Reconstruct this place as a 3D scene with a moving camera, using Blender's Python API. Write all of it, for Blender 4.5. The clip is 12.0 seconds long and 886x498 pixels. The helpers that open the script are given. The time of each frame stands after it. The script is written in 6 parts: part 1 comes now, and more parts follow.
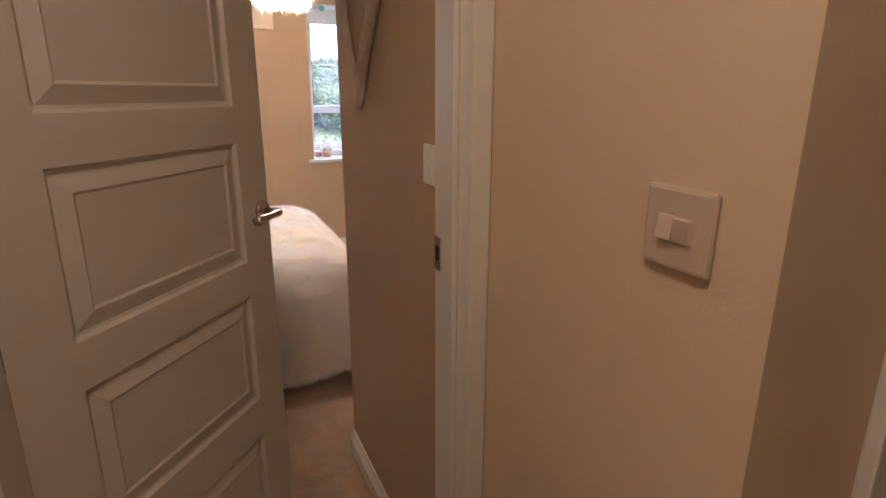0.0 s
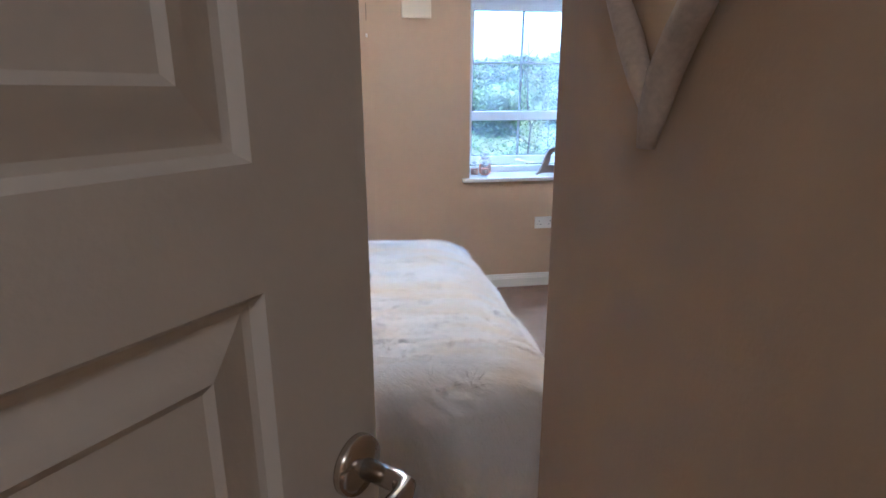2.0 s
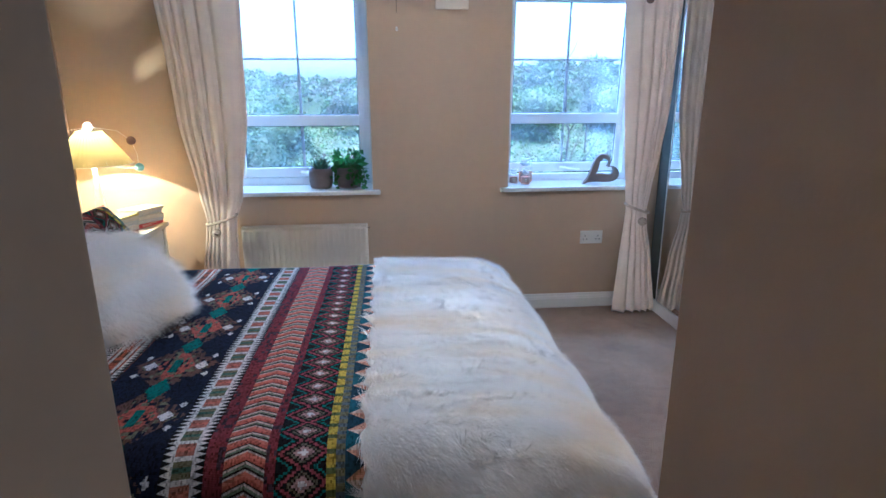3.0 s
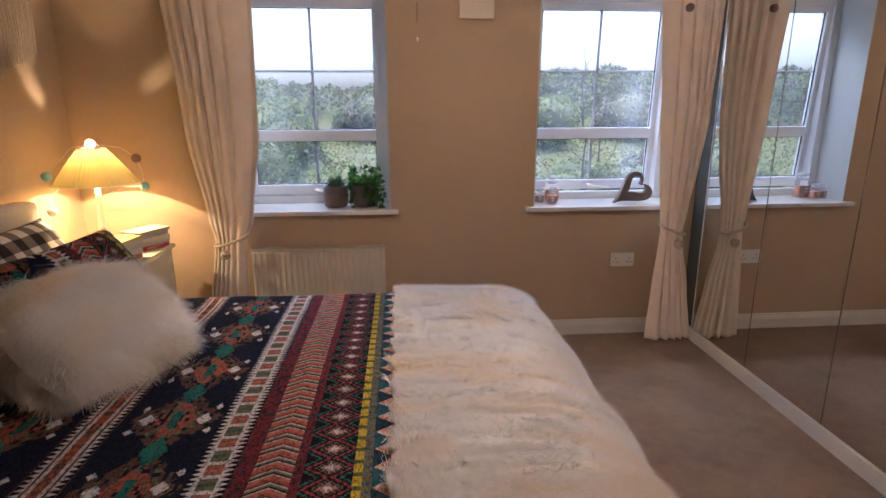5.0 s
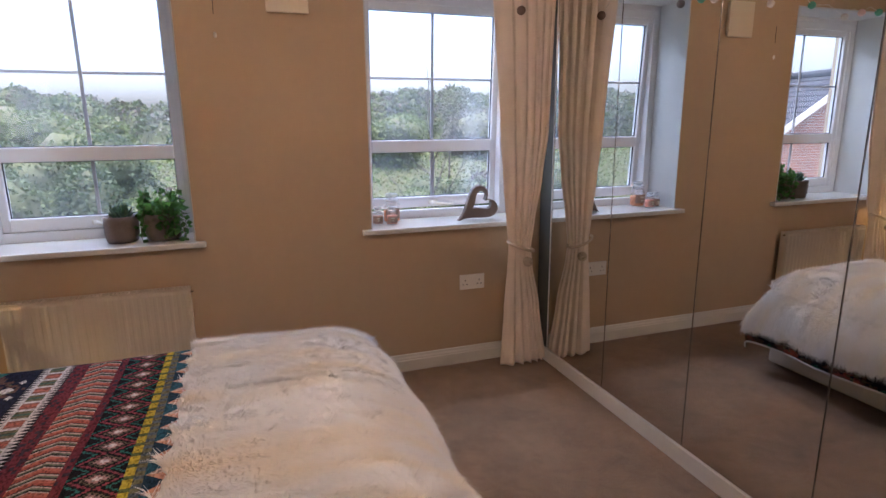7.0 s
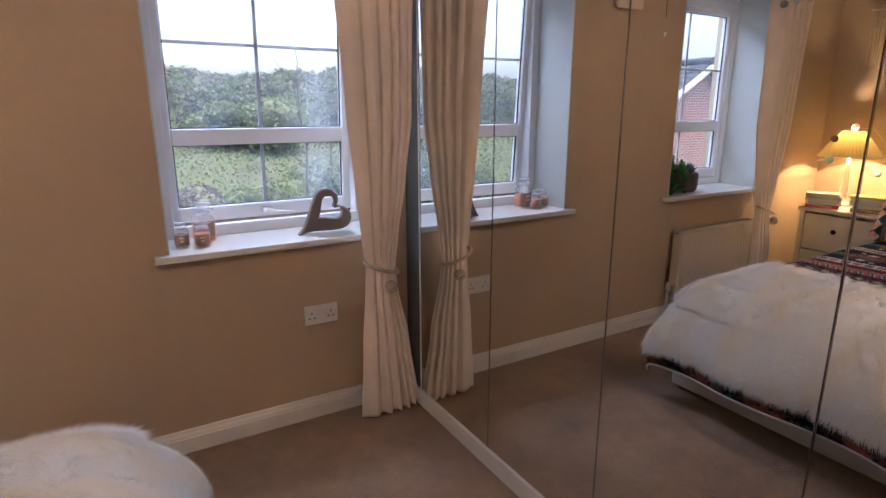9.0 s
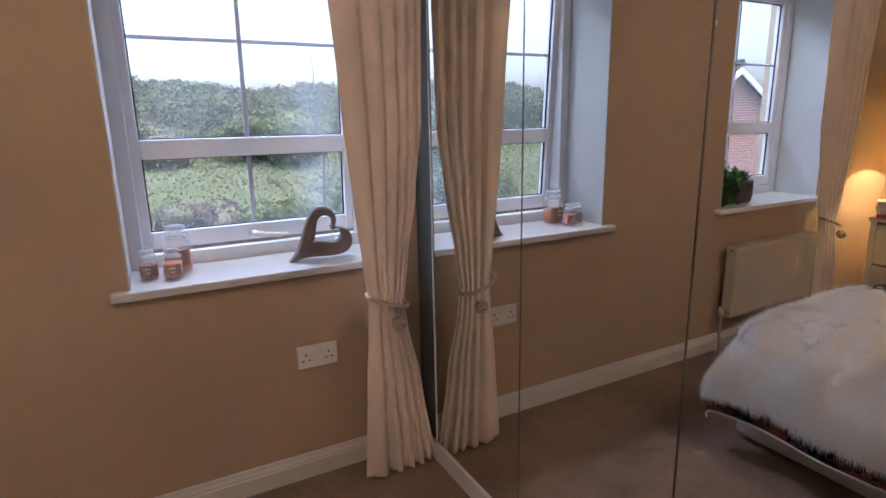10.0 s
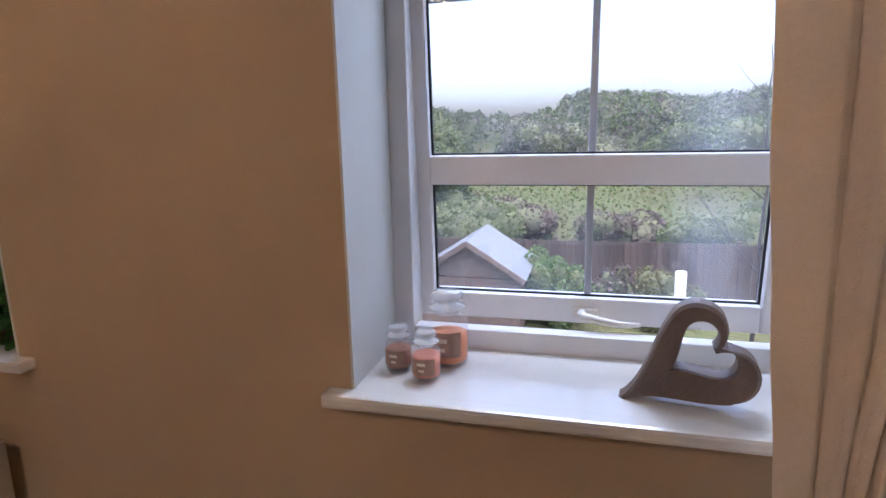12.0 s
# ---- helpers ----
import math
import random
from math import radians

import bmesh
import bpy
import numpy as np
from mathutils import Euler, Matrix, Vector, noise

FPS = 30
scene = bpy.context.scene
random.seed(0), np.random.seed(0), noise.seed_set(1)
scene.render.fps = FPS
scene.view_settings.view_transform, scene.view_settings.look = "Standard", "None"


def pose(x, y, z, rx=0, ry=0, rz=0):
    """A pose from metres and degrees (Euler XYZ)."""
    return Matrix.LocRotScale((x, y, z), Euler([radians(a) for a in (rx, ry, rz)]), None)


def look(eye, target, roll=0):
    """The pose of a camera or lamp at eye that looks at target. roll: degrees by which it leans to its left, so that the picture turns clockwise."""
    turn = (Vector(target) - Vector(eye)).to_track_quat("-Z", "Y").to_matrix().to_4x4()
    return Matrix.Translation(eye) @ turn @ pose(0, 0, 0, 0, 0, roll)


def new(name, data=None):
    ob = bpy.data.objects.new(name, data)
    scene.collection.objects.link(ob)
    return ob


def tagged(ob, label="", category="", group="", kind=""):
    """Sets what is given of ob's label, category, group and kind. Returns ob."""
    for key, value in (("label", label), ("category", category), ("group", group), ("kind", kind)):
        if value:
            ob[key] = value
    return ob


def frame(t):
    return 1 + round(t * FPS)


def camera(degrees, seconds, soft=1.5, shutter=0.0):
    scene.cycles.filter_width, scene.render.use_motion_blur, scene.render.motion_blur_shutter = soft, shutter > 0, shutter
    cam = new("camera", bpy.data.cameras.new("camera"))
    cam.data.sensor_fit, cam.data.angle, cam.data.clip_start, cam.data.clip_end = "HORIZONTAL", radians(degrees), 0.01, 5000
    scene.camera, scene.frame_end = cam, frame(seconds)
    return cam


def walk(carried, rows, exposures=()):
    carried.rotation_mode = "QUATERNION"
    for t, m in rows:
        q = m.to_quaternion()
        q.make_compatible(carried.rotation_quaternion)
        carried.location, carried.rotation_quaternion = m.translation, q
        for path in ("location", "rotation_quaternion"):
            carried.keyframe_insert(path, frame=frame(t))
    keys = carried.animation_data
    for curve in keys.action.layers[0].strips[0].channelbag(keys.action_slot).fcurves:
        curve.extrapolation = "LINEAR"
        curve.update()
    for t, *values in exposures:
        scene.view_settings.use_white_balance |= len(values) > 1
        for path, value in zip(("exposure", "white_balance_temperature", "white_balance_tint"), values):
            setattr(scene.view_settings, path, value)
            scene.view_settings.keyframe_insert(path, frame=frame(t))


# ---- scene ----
cam = camera(77.0, 12.0, soft=1.5)
PATH = [
    (0, (0.31, 0.25, 1.372), (1.087, 2.011, 0.829), 0.2),
    (0.5, (0.318, 0.572, 1.372), (0.888, 2.411, 0.83), 0.1),
    (1, (0.372, 0.846, 1.369), (0.836, 2.714, 0.827), -0.1),
    (1.5, (0.438, 1.087, 1.381), (0.801, 2.978, 0.842), -0.4),
    (2, (0.462, 1.31, 1.378), (0.758, 3.213, 0.84), -0.2),
    (2.5, (0.494, 1.53, 1.375), (0.731, 3.441, 0.835), -0.2),
    (3, (0.503, 1.682, 1.345), (0.686, 3.604, 0.825), -0.2),
    (3.7, (0.515, 1.785, 1.355), (0.645, 3.712, 0.840), -0.2),
    (4.8, (0.454, 1.89, 1.372), (0.566, 3.822, 0.866), -0.1),
    (5, (0.46, 1.907, 1.38), (0.606, 3.84, 0.886), -0.2),
    (5.5, (0.47, 1.934, 1.384), (0.764, 3.858, 0.92), -0.3),
    (6, (0.52, 1.958, 1.367), (0.924, 3.867, 0.927), -0.5),
    (6.5, (0.597, 2.105, 1.355), (1.085, 3.994, 0.916), -0.5),
    (7, (0.662, 2.292, 1.331), (1.297, 4.138, 0.899), -0.5),
    (7.5, (0.728, 2.458, 1.33), (1.563, 4.224, 0.903), -0.6),
    (7.7, (0.764, 2.518, 1.335), (1.65, 4.258, 0.902), -0.5),
    (9.3, (1.164, 2.984, 1.329), (2.182, 4.634, 0.836), -0.4),
    (9.5, (1.198, 3.061, 1.328), (2.242, 4.698, 0.849), -0.8),
    (10, (1.314, 3.204, 1.3), (2.232, 4.922, 0.849), -1.1),
    (10.5, (1.386, 3.461, 1.305), (2.085, 5.281, 0.858), -0.9),
    (11, (1.517, 3.706, 1.28), (1.962, 5.608, 0.851), -1.0),
    (11.5, (1.644, 3.942, 1.312), (1.653, 5.898, 0.895), -1.3),
    (12, (1.669, 4.152, 1.293), (1.179, 6.05, 0.9), -1.1),
]
EXPOSURES = [
    (0, 3.95, 5350, 18), (0.5, 4.05, 5050, 18), (1.0, 3.92, 4650, 18), (1.5, 3.85, 4300, 13), (2.0, 3.75, 4100, 9), (2.5, 3.6, 4000, 9), (3.1, 3.5, 3850, 7), (4.8, 2.90, 5300, 24), (7.5, 2.85, 5500, 24), (9.5, 2.80, 5400, 24), (12.0, 2.55, 5600, 24),
]
walk(cam, [(t, look(eye, target, roll)) for t, eye, target, roll in PATH], EXPOSURES)

# ---- daylight: overcast sky, a weak wide sun behind the house ----
SKYLIGHT_W = 4.3
SKY, SUN, PENDANT_W, BEDSIDE_W, HALL_W = 0.12, 0.03, 7.1, 2.9, 0.50
world = bpy.data.worlds.new("sky")
scene.world = world
world.use_nodes = True
wn = world.node_tree
sky = wn.nodes.new("ShaderNodeTexSky")
sky.sky_type, sky.sun_disc = "NISHITA", False
sky.sun_elevation, sky.sun_rotation = radians(78), radians(150)
sky.air_density, sky.dust_density, sky.ozone_density = 1.0, 6.0, 0.6
wn.links.new(sky.outputs["Color"], wn.nodes["Background"].inputs["Color"])
wn.nodes["Background"].inputs["Strength"].default_value = SKY
sun = new("sun", bpy.data.lights.new("sun", "SUN"))
sun.data.energy, sun.data.angle, sun.data.color = SUN, radians(14), (1.0, 0.95, 0.88)
sun.matrix_world = look((3.1, -5.4, 30.0), (0, 0, 0))


def bulb(name, at, watts, colour, radius):
    ob = new(name, bpy.data.lights.new(name, "POINT"))
    ob.data.energy, ob.data.color, ob.data.shadow_soft_size = watts, colour, radius
    ob.location = at
    return ob


bulb("pendant_bulb", (0.815, 3.52, 1.96), PENDANT_W, (1.0, 0.755, 0.51), 0.10)
bulb("bedside_bulb", (-1.04, 4.78, 1.135), BEDSIDE_W, (1.0, 0.74, 0.36), 0.007)
bulb("hall_bulb", (0.12, 0.28, 2.17), HALL_W, (1.0, 0.69, 0.41), 0.10)

# the open sky above each window, standing just outside over the head
for sky_x in (-0.045, 1.68):
    ob = new("window_skylight", bpy.data.lights.new("window_skylight", "AREA"))
    ob.data.shape, ob.data.size, ob.data.size_y = "RECTANGLE", 0.9, 0.5
    ob.data.energy, ob.data.color = SKYLIGHT_W, (0.80, 0.91, 1.0)
    ob.matrix_world = look((sky_x, 6.05, 2.62), (sky_x, 4.6, 0.6))


# ---- materials ----
def material(name):
    mat = bpy.data.materials.new(name)
    mat.use_nodes = True
    return mat, mat.node_tree, mat.node_tree.nodes["Principled BSDF"]


def plain(name, colour, rough=0.6, metal=0.0, vary=0.08, scale=6.0, bump=0.0, bump_scale=200.0, sheen=0.0, random_shift=0.0, spec=0.5):
    """Colour with variation at two scales, and a fine relief."""
    mat, nt, bsdf = material(name)
    co = nt.nodes.new("ShaderNodeTexCoord")
    n1 = nt.nodes.new("ShaderNodeTexNoise")
    n1.inputs["Scale"].default_value, n1.inputs["Detail"].default_value = scale, 4
    n2 = nt.nodes.new("ShaderNodeTexNoise")
    n2.inputs["Scale"].default_value, n2.inputs["Detail"].default_value = scale * 14, 2
    nt.links.new(co.outputs["Object"], n1.inputs["Vector"])
    nt.links.new(co.outputs["Object"], n2.inputs["Vector"])
    add = nt.nodes.new("ShaderNodeMath")
    add.operation = "MULTIPLY_ADD"
    add.inputs[1].default_value = 0.5
    nt.links.new(n2.outputs["Fac"], add.inputs[0])
    nt.links.new(n1.outputs["Fac"], add.inputs[2])
    ramp = nt.nodes.new("ShaderNodeMapRange")
    ramp.inputs["From Min"].default_value, ramp.inputs["From Max"].default_value = 0.4, 1.1
    ramp.inputs["To Min"].default_value, ramp.inputs["To Max"].default_value = 1 - vary, 1 + vary
    nt.links.new(add.outputs[0], ramp.inputs["Value"])
    value = ramp.outputs["Result"]
    if random_shift:
        info = nt.nodes.new("ShaderNodeObjectInfo")
        r = nt.nodes.new("ShaderNodeMapRange")
        r.inputs["To Min"].default_value, r.inputs["To Max"].default_value = 1 - random_shift, 1 + random_shift
        nt.links.new(info.outputs["Random"], r.inputs["Value"])
        mul = nt.nodes.new("ShaderNodeMath")
        mul.operation = "MULTIPLY"
        nt.links.new(value, mul.inputs[0])
        nt.links.new(r.outputs["Result"], mul.inputs[1])
        value = mul.outputs[0]
    mix = nt.nodes.new("ShaderNodeVectorMath")
    mix.operation = "SCALE"
    mix.inputs[0].default_value = colour
    nt.links.new(value, mix.inputs["Scale"])
    nt.links.new(mix.outputs[0], bsdf.inputs["Base Color"])
    bsdf.inputs["Roughness"].default_value, bsdf.inputs["Metallic"].default_value = rough, metal
    bsdf.inputs["Specular IOR Level"].default_value = spec
    if sheen:
        bsdf.inputs["Sheen Weight"].default_value = sheen
    if bump:
        n3 = nt.nodes.new("ShaderNodeTexNoise")
        n3.inputs["Scale"].default_value, n3.inputs["Detail"].default_value = bump_scale, 3
        nt.links.new(co.outputs["Object"], n3.inputs["Vector"])
        b = nt.nodes.new("ShaderNodeBump")
        b.inputs["Strength"].default_value, b.inputs["Distance"].default_value = bump, 0.004
        nt.links.new(n3.outputs["Fac"], b.inputs["Height"])
        nt.links.new(b.outputs["Normal"], bsdf.inputs["Normal"])
    return mat


def glow(name, colour, strength):
    mat, nt, bsdf = material(name)
    bsdf.inputs["Base Color"].default_value = (*colour, 1)
    bsdf.inputs["Emission Color"].default_value = (*colour, 1)
    bsdf.inputs["Emission Strength"].default_value = strength
    return mat


def glassy(name, colour=(1, 1, 1), rough=0.0, ior=1.45):
    mat, nt, bsdf = material(name)
    bsdf.inputs["Base Color"].default_value = (*colour, 1)
    bsdf.inputs["Transmission Weight"].default_value = 1
    bsdf.inputs["Roughness"].default_value, bsdf.inputs["IOR"].default_value = rough, ior
    return mat


def leafy(name, colour, through_colour, vary=0.35, through_share=0.3):
    """Leaves and hair: each small piece has its own tone and lets some light through."""
    mat, nt, bsdf = material(name)
    geo = nt.nodes.new("ShaderNodeNewGeometry")
    r = nt.nodes.new("ShaderNodeMapRange")
    r.inputs["To Min"].default_value, r.inputs["To Max"].default_value = 1 - vary, 1 + vary
    nt.links.new(geo.outputs["Random Per Island"], r.inputs["Value"])
    sc = nt.nodes.new("ShaderNodeVectorMath")
    sc.operation = "SCALE"
    sc.inputs[0].default_value = colour
    nt.links.new(r.outputs["Result"], sc.inputs["Scale"])
    nt.links.new(sc.outputs[0], bsdf.inputs["Base Color"])
    bsdf.inputs["Roughness"].default_value = 0.6
    bsdf.inputs["Specular IOR Level"].default_value = 0.25
    tr = nt.nodes.new("ShaderNodeBsdfTranslucent")
    tr.inputs["Color"].default_value = (*through_colour, 1)
    mx = nt.nodes.new("ShaderNodeMixShader")
    mx.inputs[0].default_value = through_share
    out = nt.nodes["Material Output"]
    nt.links.new(bsdf.outputs[0], mx.inputs[1])
    nt.links.new(tr.outputs[0], mx.inputs[2])
    nt.links.new(mx.outputs[0], out.inputs["Surface"])
    return mat


M_WALL = plain("cream_wall_paint", (0.525, 0.39, 0.252), 0.85, vary=0.04, scale=1.6, bump=0.12, bump_scale=160, spec=0.25)
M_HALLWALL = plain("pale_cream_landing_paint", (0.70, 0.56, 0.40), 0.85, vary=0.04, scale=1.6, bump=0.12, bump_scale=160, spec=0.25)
M_CEIL = plain("white_ceiling_paint", (0.78, 0.76, 0.72), 0.9, vary=0.03, scale=2, bump=0.2)
M_TRIM = plain("white_gloss_paint", (0.74, 0.71, 0.64), 0.35, vary=0.03, scale=3, bump=0.05, bump_scale=60)
M_SILL = plain("glossy_sill_paint", (0.76, 0.74, 0.69), 0.16, vary=0.03, scale=3, bump=0.04, bump_scale=40)
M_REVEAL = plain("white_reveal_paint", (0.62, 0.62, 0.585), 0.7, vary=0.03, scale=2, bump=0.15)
M_UPVC = plain("white_window_plastic", (0.82, 0.82, 0.83), 0.3, vary=0.02, scale=3)
M_BAR = plain("grey_glazing_bar", (0.52, 0.52, 0.55), 0.4, vary=0.04)
M_SEAL = plain("black_rubber_seal", (0.02, 0.02, 0.022), 0.6)
M_DOOR = plain("white_door_paint", (0.70, 0.65, 0.57), 0.45, vary=0.03, scale=3, bump=0.12, bump_scale=120)
M_CHROME = plain("satin_nickel", (0.62, 0.56, 0.48), 0.18, metal=1.0, vary=0.05)
M_PLASTIC = plain("white_plastic", (0.80, 0.77, 0.70), 0.35, vary=0.02)
M_DARK = plain("dark_slot", (0.015, 0.014, 0.013), 0.6)
M_RAD = plain("radiator_enamel", (0.60, 0.53, 0.42), 0.35, vary=0.02)
M_CURTAIN = plain("cream_curtain_cloth", (0.90, 0.775, 0.64), 0.9, vary=0.06, scale=9, bump=0.5, bump_scale=420, sheen=0.2, spec=0.1)
M_ROPE = plain("cream_rope", (0.60, 0.50, 0.37), 0.9, vary=0.15, scale=60, bump=0.5, bump_scale=300)
M_MIRROR = plain("silvered_mirror", (0.77, 0.77, 0.755), 0.0, metal=1.0, vary=0.0)
M_ALU = plain("aluminium_edge", (0.55, 0.53, 0.50), 0.25, metal=1.0)
# dark grey carries the shade of the gap between curtain and mirror
M_FILLER = plain("shade_grey_filler", (0.105, 0.11, 0.10), 0.9, vary=0.06, spec=0.1)
M_VENT = plain("cream_vent_plastic", (0.72, 0.62, 0.45), 0.45, vary=0.03)
M_BEIGE = plain("aged_beige_plastic", (0.60, 0.48, 0.37), 0.4, vary=0.03)
M_GLASS = glassy("window_glass", (0.97, 0.99, 0.98))
M_GLASS2 = glassy("streaked_window_glass", (0.97, 0.99, 0.98))


def smear(mat, streak=None):
    """A thin film of dirt and breath on the panes; streak: where a wiped mark runs down the glass."""
    nt = mat.node_tree
    co = nt.nodes.new("ShaderNodeTexCoord")
    n = nt.nodes.new("ShaderNodeTexNoise")
    n.inputs["Scale"].default_value, n.inputs["Detail"].default_value = 3.2, 3
    nt.links.new(co.outputs["Object"], n.inputs["Vector"])
    r = nt.nodes.new("ShaderNodeMapRange")
    r.inputs["From Min"].default_value, r.inputs["From Max"].default_value = 0.40, 0.75
    r.inputs["To Min"].default_value, r.inputs["To Max"].default_value = 0.008, 0.045
    nt.links.new(n.outputs["Fac"], r.inputs["Value"])
    film = r.outputs["Result"]
    if streak is not None:
        sums = Sums(nt)
        sep = nt.nodes.new("ShaderNodeSeparateXYZ")
        nt.links.new(co.outputs["Object"], sep.inputs[0])
        off = sums.f("DIVIDE", sums.f("SUBTRACT", sums.f("ADD", sep.outputs[0], sums.f("MULTIPLY", n.outputs["Fac"], 0.10)), streak + 0.05), 0.075)
        bell = sums.f("POWER", 2.718, sums.f("MULTIPLY", sums.f("MULTIPLY", off, off), -1.0))
        film = sums.f("ADD", film, sums.f("MULTIPLY", bell, 0.055))
    tr = nt.nodes.new("ShaderNodeBsdfTranslucent")
    tr.inputs["Color"].default_value = (0.9, 0.95, 1.0, 1)
    mx = nt.nodes.new("ShaderNodeMixShader")
    nt.links.new(film, mx.inputs[0])
    nt.links.new(nt.nodes["Principled BSDF"].outputs[0], mx.inputs[1])
    nt.links.new(tr.outputs[0], mx.inputs[2])
    nt.links.new(mx.outputs[0], nt.nodes["Material Output"].inputs["Surface"])




def clear_jar(name, share):
    """Thin clear glass: mostly see-through, with a pale gloss."""
    mat, nt, bsdf = material(name)
    bsdf.inputs["Base Color"].default_value = (0.93, 0.95, 0.96, 1)
    bsdf.inputs["Roughness"].default_value = 0.03
    clear = nt.nodes.new("ShaderNodeBsdfTransparent")
    mx = nt.nodes.new("ShaderNodeMixShader")
    mx.inputs[0].default_value = share
    nt.links.new(clear.outputs[0], mx.inputs[1])
    nt.links.new(bsdf.outputs[0], mx.inputs[2])
    nt.links.new(mx.outputs[0], nt.nodes["Material Output"].inputs["Surface"])
    return mat


M_JAR = clear_jar("jar_glass", 0.08)
M_LID = clear_jar("jar_lid_glass", 0.34)
M_WAX = plain("orange_candle_wax", (0.80, 0.27, 0.09), 0.5, vary=0.12, scale=20)
M_WAX2 = plain("pink_candle_wax", (0.70, 0.26, 0.16), 0.5, vary=0.12, scale=20)
M_WAX3 = plain("brown_candle_wax", (0.36, 0.15, 0.08), 0.5, vary=0.12, scale=20)
M_LABEL = plain("jar_label", (0.35, 0.22, 0.16), 0.6, vary=0.3, scale=70)
M_LABEL2 = plain("pale_label_print", (0.7, 0.62, 0.5), 0.6)
M_MANGO = plain("carved_dark_wood", (0.17, 0.12, 0.092), 0.5, vary=0.35, scale=14, bump=0.3, bump_scale=40)
M_DRIFT = plain("driftwood", (0.56, 0.46, 0.36), 0.8, vary=0.25, scale=12, bump=0.5, bump_scale=70)
M_POT = plain("bronze_glazed_pot", (0.17, 0.125, 0.10), 0.4, metal=0.3, vary=0.3, scale=12)
M_SOIL = plain("potting_soil", (0.04, 0.028, 0.02), 0.95, vary=0.4, scale=60, bump=0.8)
M_SUCC = plain("succulent_green", (0.05, 0.12, 0.06), 0.5, vary=0.3, scale=30)
M_IVY = leafy("ivy_leaf", (0.055, 0.15, 0.035), (0.13, 0.30, 0.05), vary=0.5)
M_STEM = plain("plant_stem", (0.10, 0.12, 0.04), 0.7)
M_FUR = leafy("cream_fur_hair", (0.97, 0.94, 0.90), (0.97, 0.94, 0.90), vary=0.07, through_share=0.50)


def warm_troughs(mat):
    """Straw-coloured streaks in the white hair, painting the warm light in its troughs."""
    nt = mat.node_tree
    co = nt.nodes.new("ShaderNodeTexCoord")
    n = nt.nodes.new("ShaderNodeTexNoise")
    n.inputs["Scale"].default_value, n.inputs["Detail"].default_value = 1.0, 4
    stretch = nt.nodes.new("ShaderNodeMapping")
    stretch.inputs["Scale"].default_value = (2.4, 8.0, 4.0)
    nt.links.new(co.outputs["Object"], stretch.inputs["Vector"])
    nt.links.new(stretch.outputs[0], n.inputs["Vector"])
    r = nt.nodes.new("ShaderNodeValToRGB")
    r.color_ramp.elements[0].position, r.color_ramp.elements[0].color = 0.46, (0.985, 0.965, 0.935, 1)
    r.color_ramp.elements[1].position, r.color_ramp.elements[1].color = 0.78, (0.975, 0.86, 0.66, 1)
    nt.links.new(n.outputs["Fac"], r.inputs["Fac"])
    for node in list(nt.nodes):
        if node.type == "VECT_MATH":
            nt.links.new(r.outputs["Color"], node.inputs[0])
        if node.type == "BSDF_TRANSLUCENT":
            nt.links.new(r.outputs["Color"], node.inputs["Color"])
    return mat


warm_troughs(M_FUR)
M_FURBASE = plain("cream_fur_base", (0.95, 0.91, 0.85), 0.95, vary=0.05, scale=7, bump=0.8, bump_scale=120, sheen=0.3, spec=0.1)
M_BEDBASE = plain("cream_bed_base", (0.66, 0.60, 0.52), 0.85, vary=0.05, scale=8, bump=0.3)
M_PIPING = plain("white_piping", (0.75, 0.72, 0.68), 0.8)
M_SHEET = plain("white_bed_linen", (0.78, 0.75, 0.70), 0.9, vary=0.05, bump=0.3)
M_NIGHT = plain("cream_painted_wood", (0.72, 0.64, 0.46), 0.5, vary=0.04, scale=5, bump=0.1)
M_KNOB = plain("dark_bronze_knob", (0.05, 0.03, 0.02), 0.35, metal=0.6)
M_PAPER = plain("book_pages", (0.68, 0.60, 0.46), 0.9, vary=0.12, scale=90)


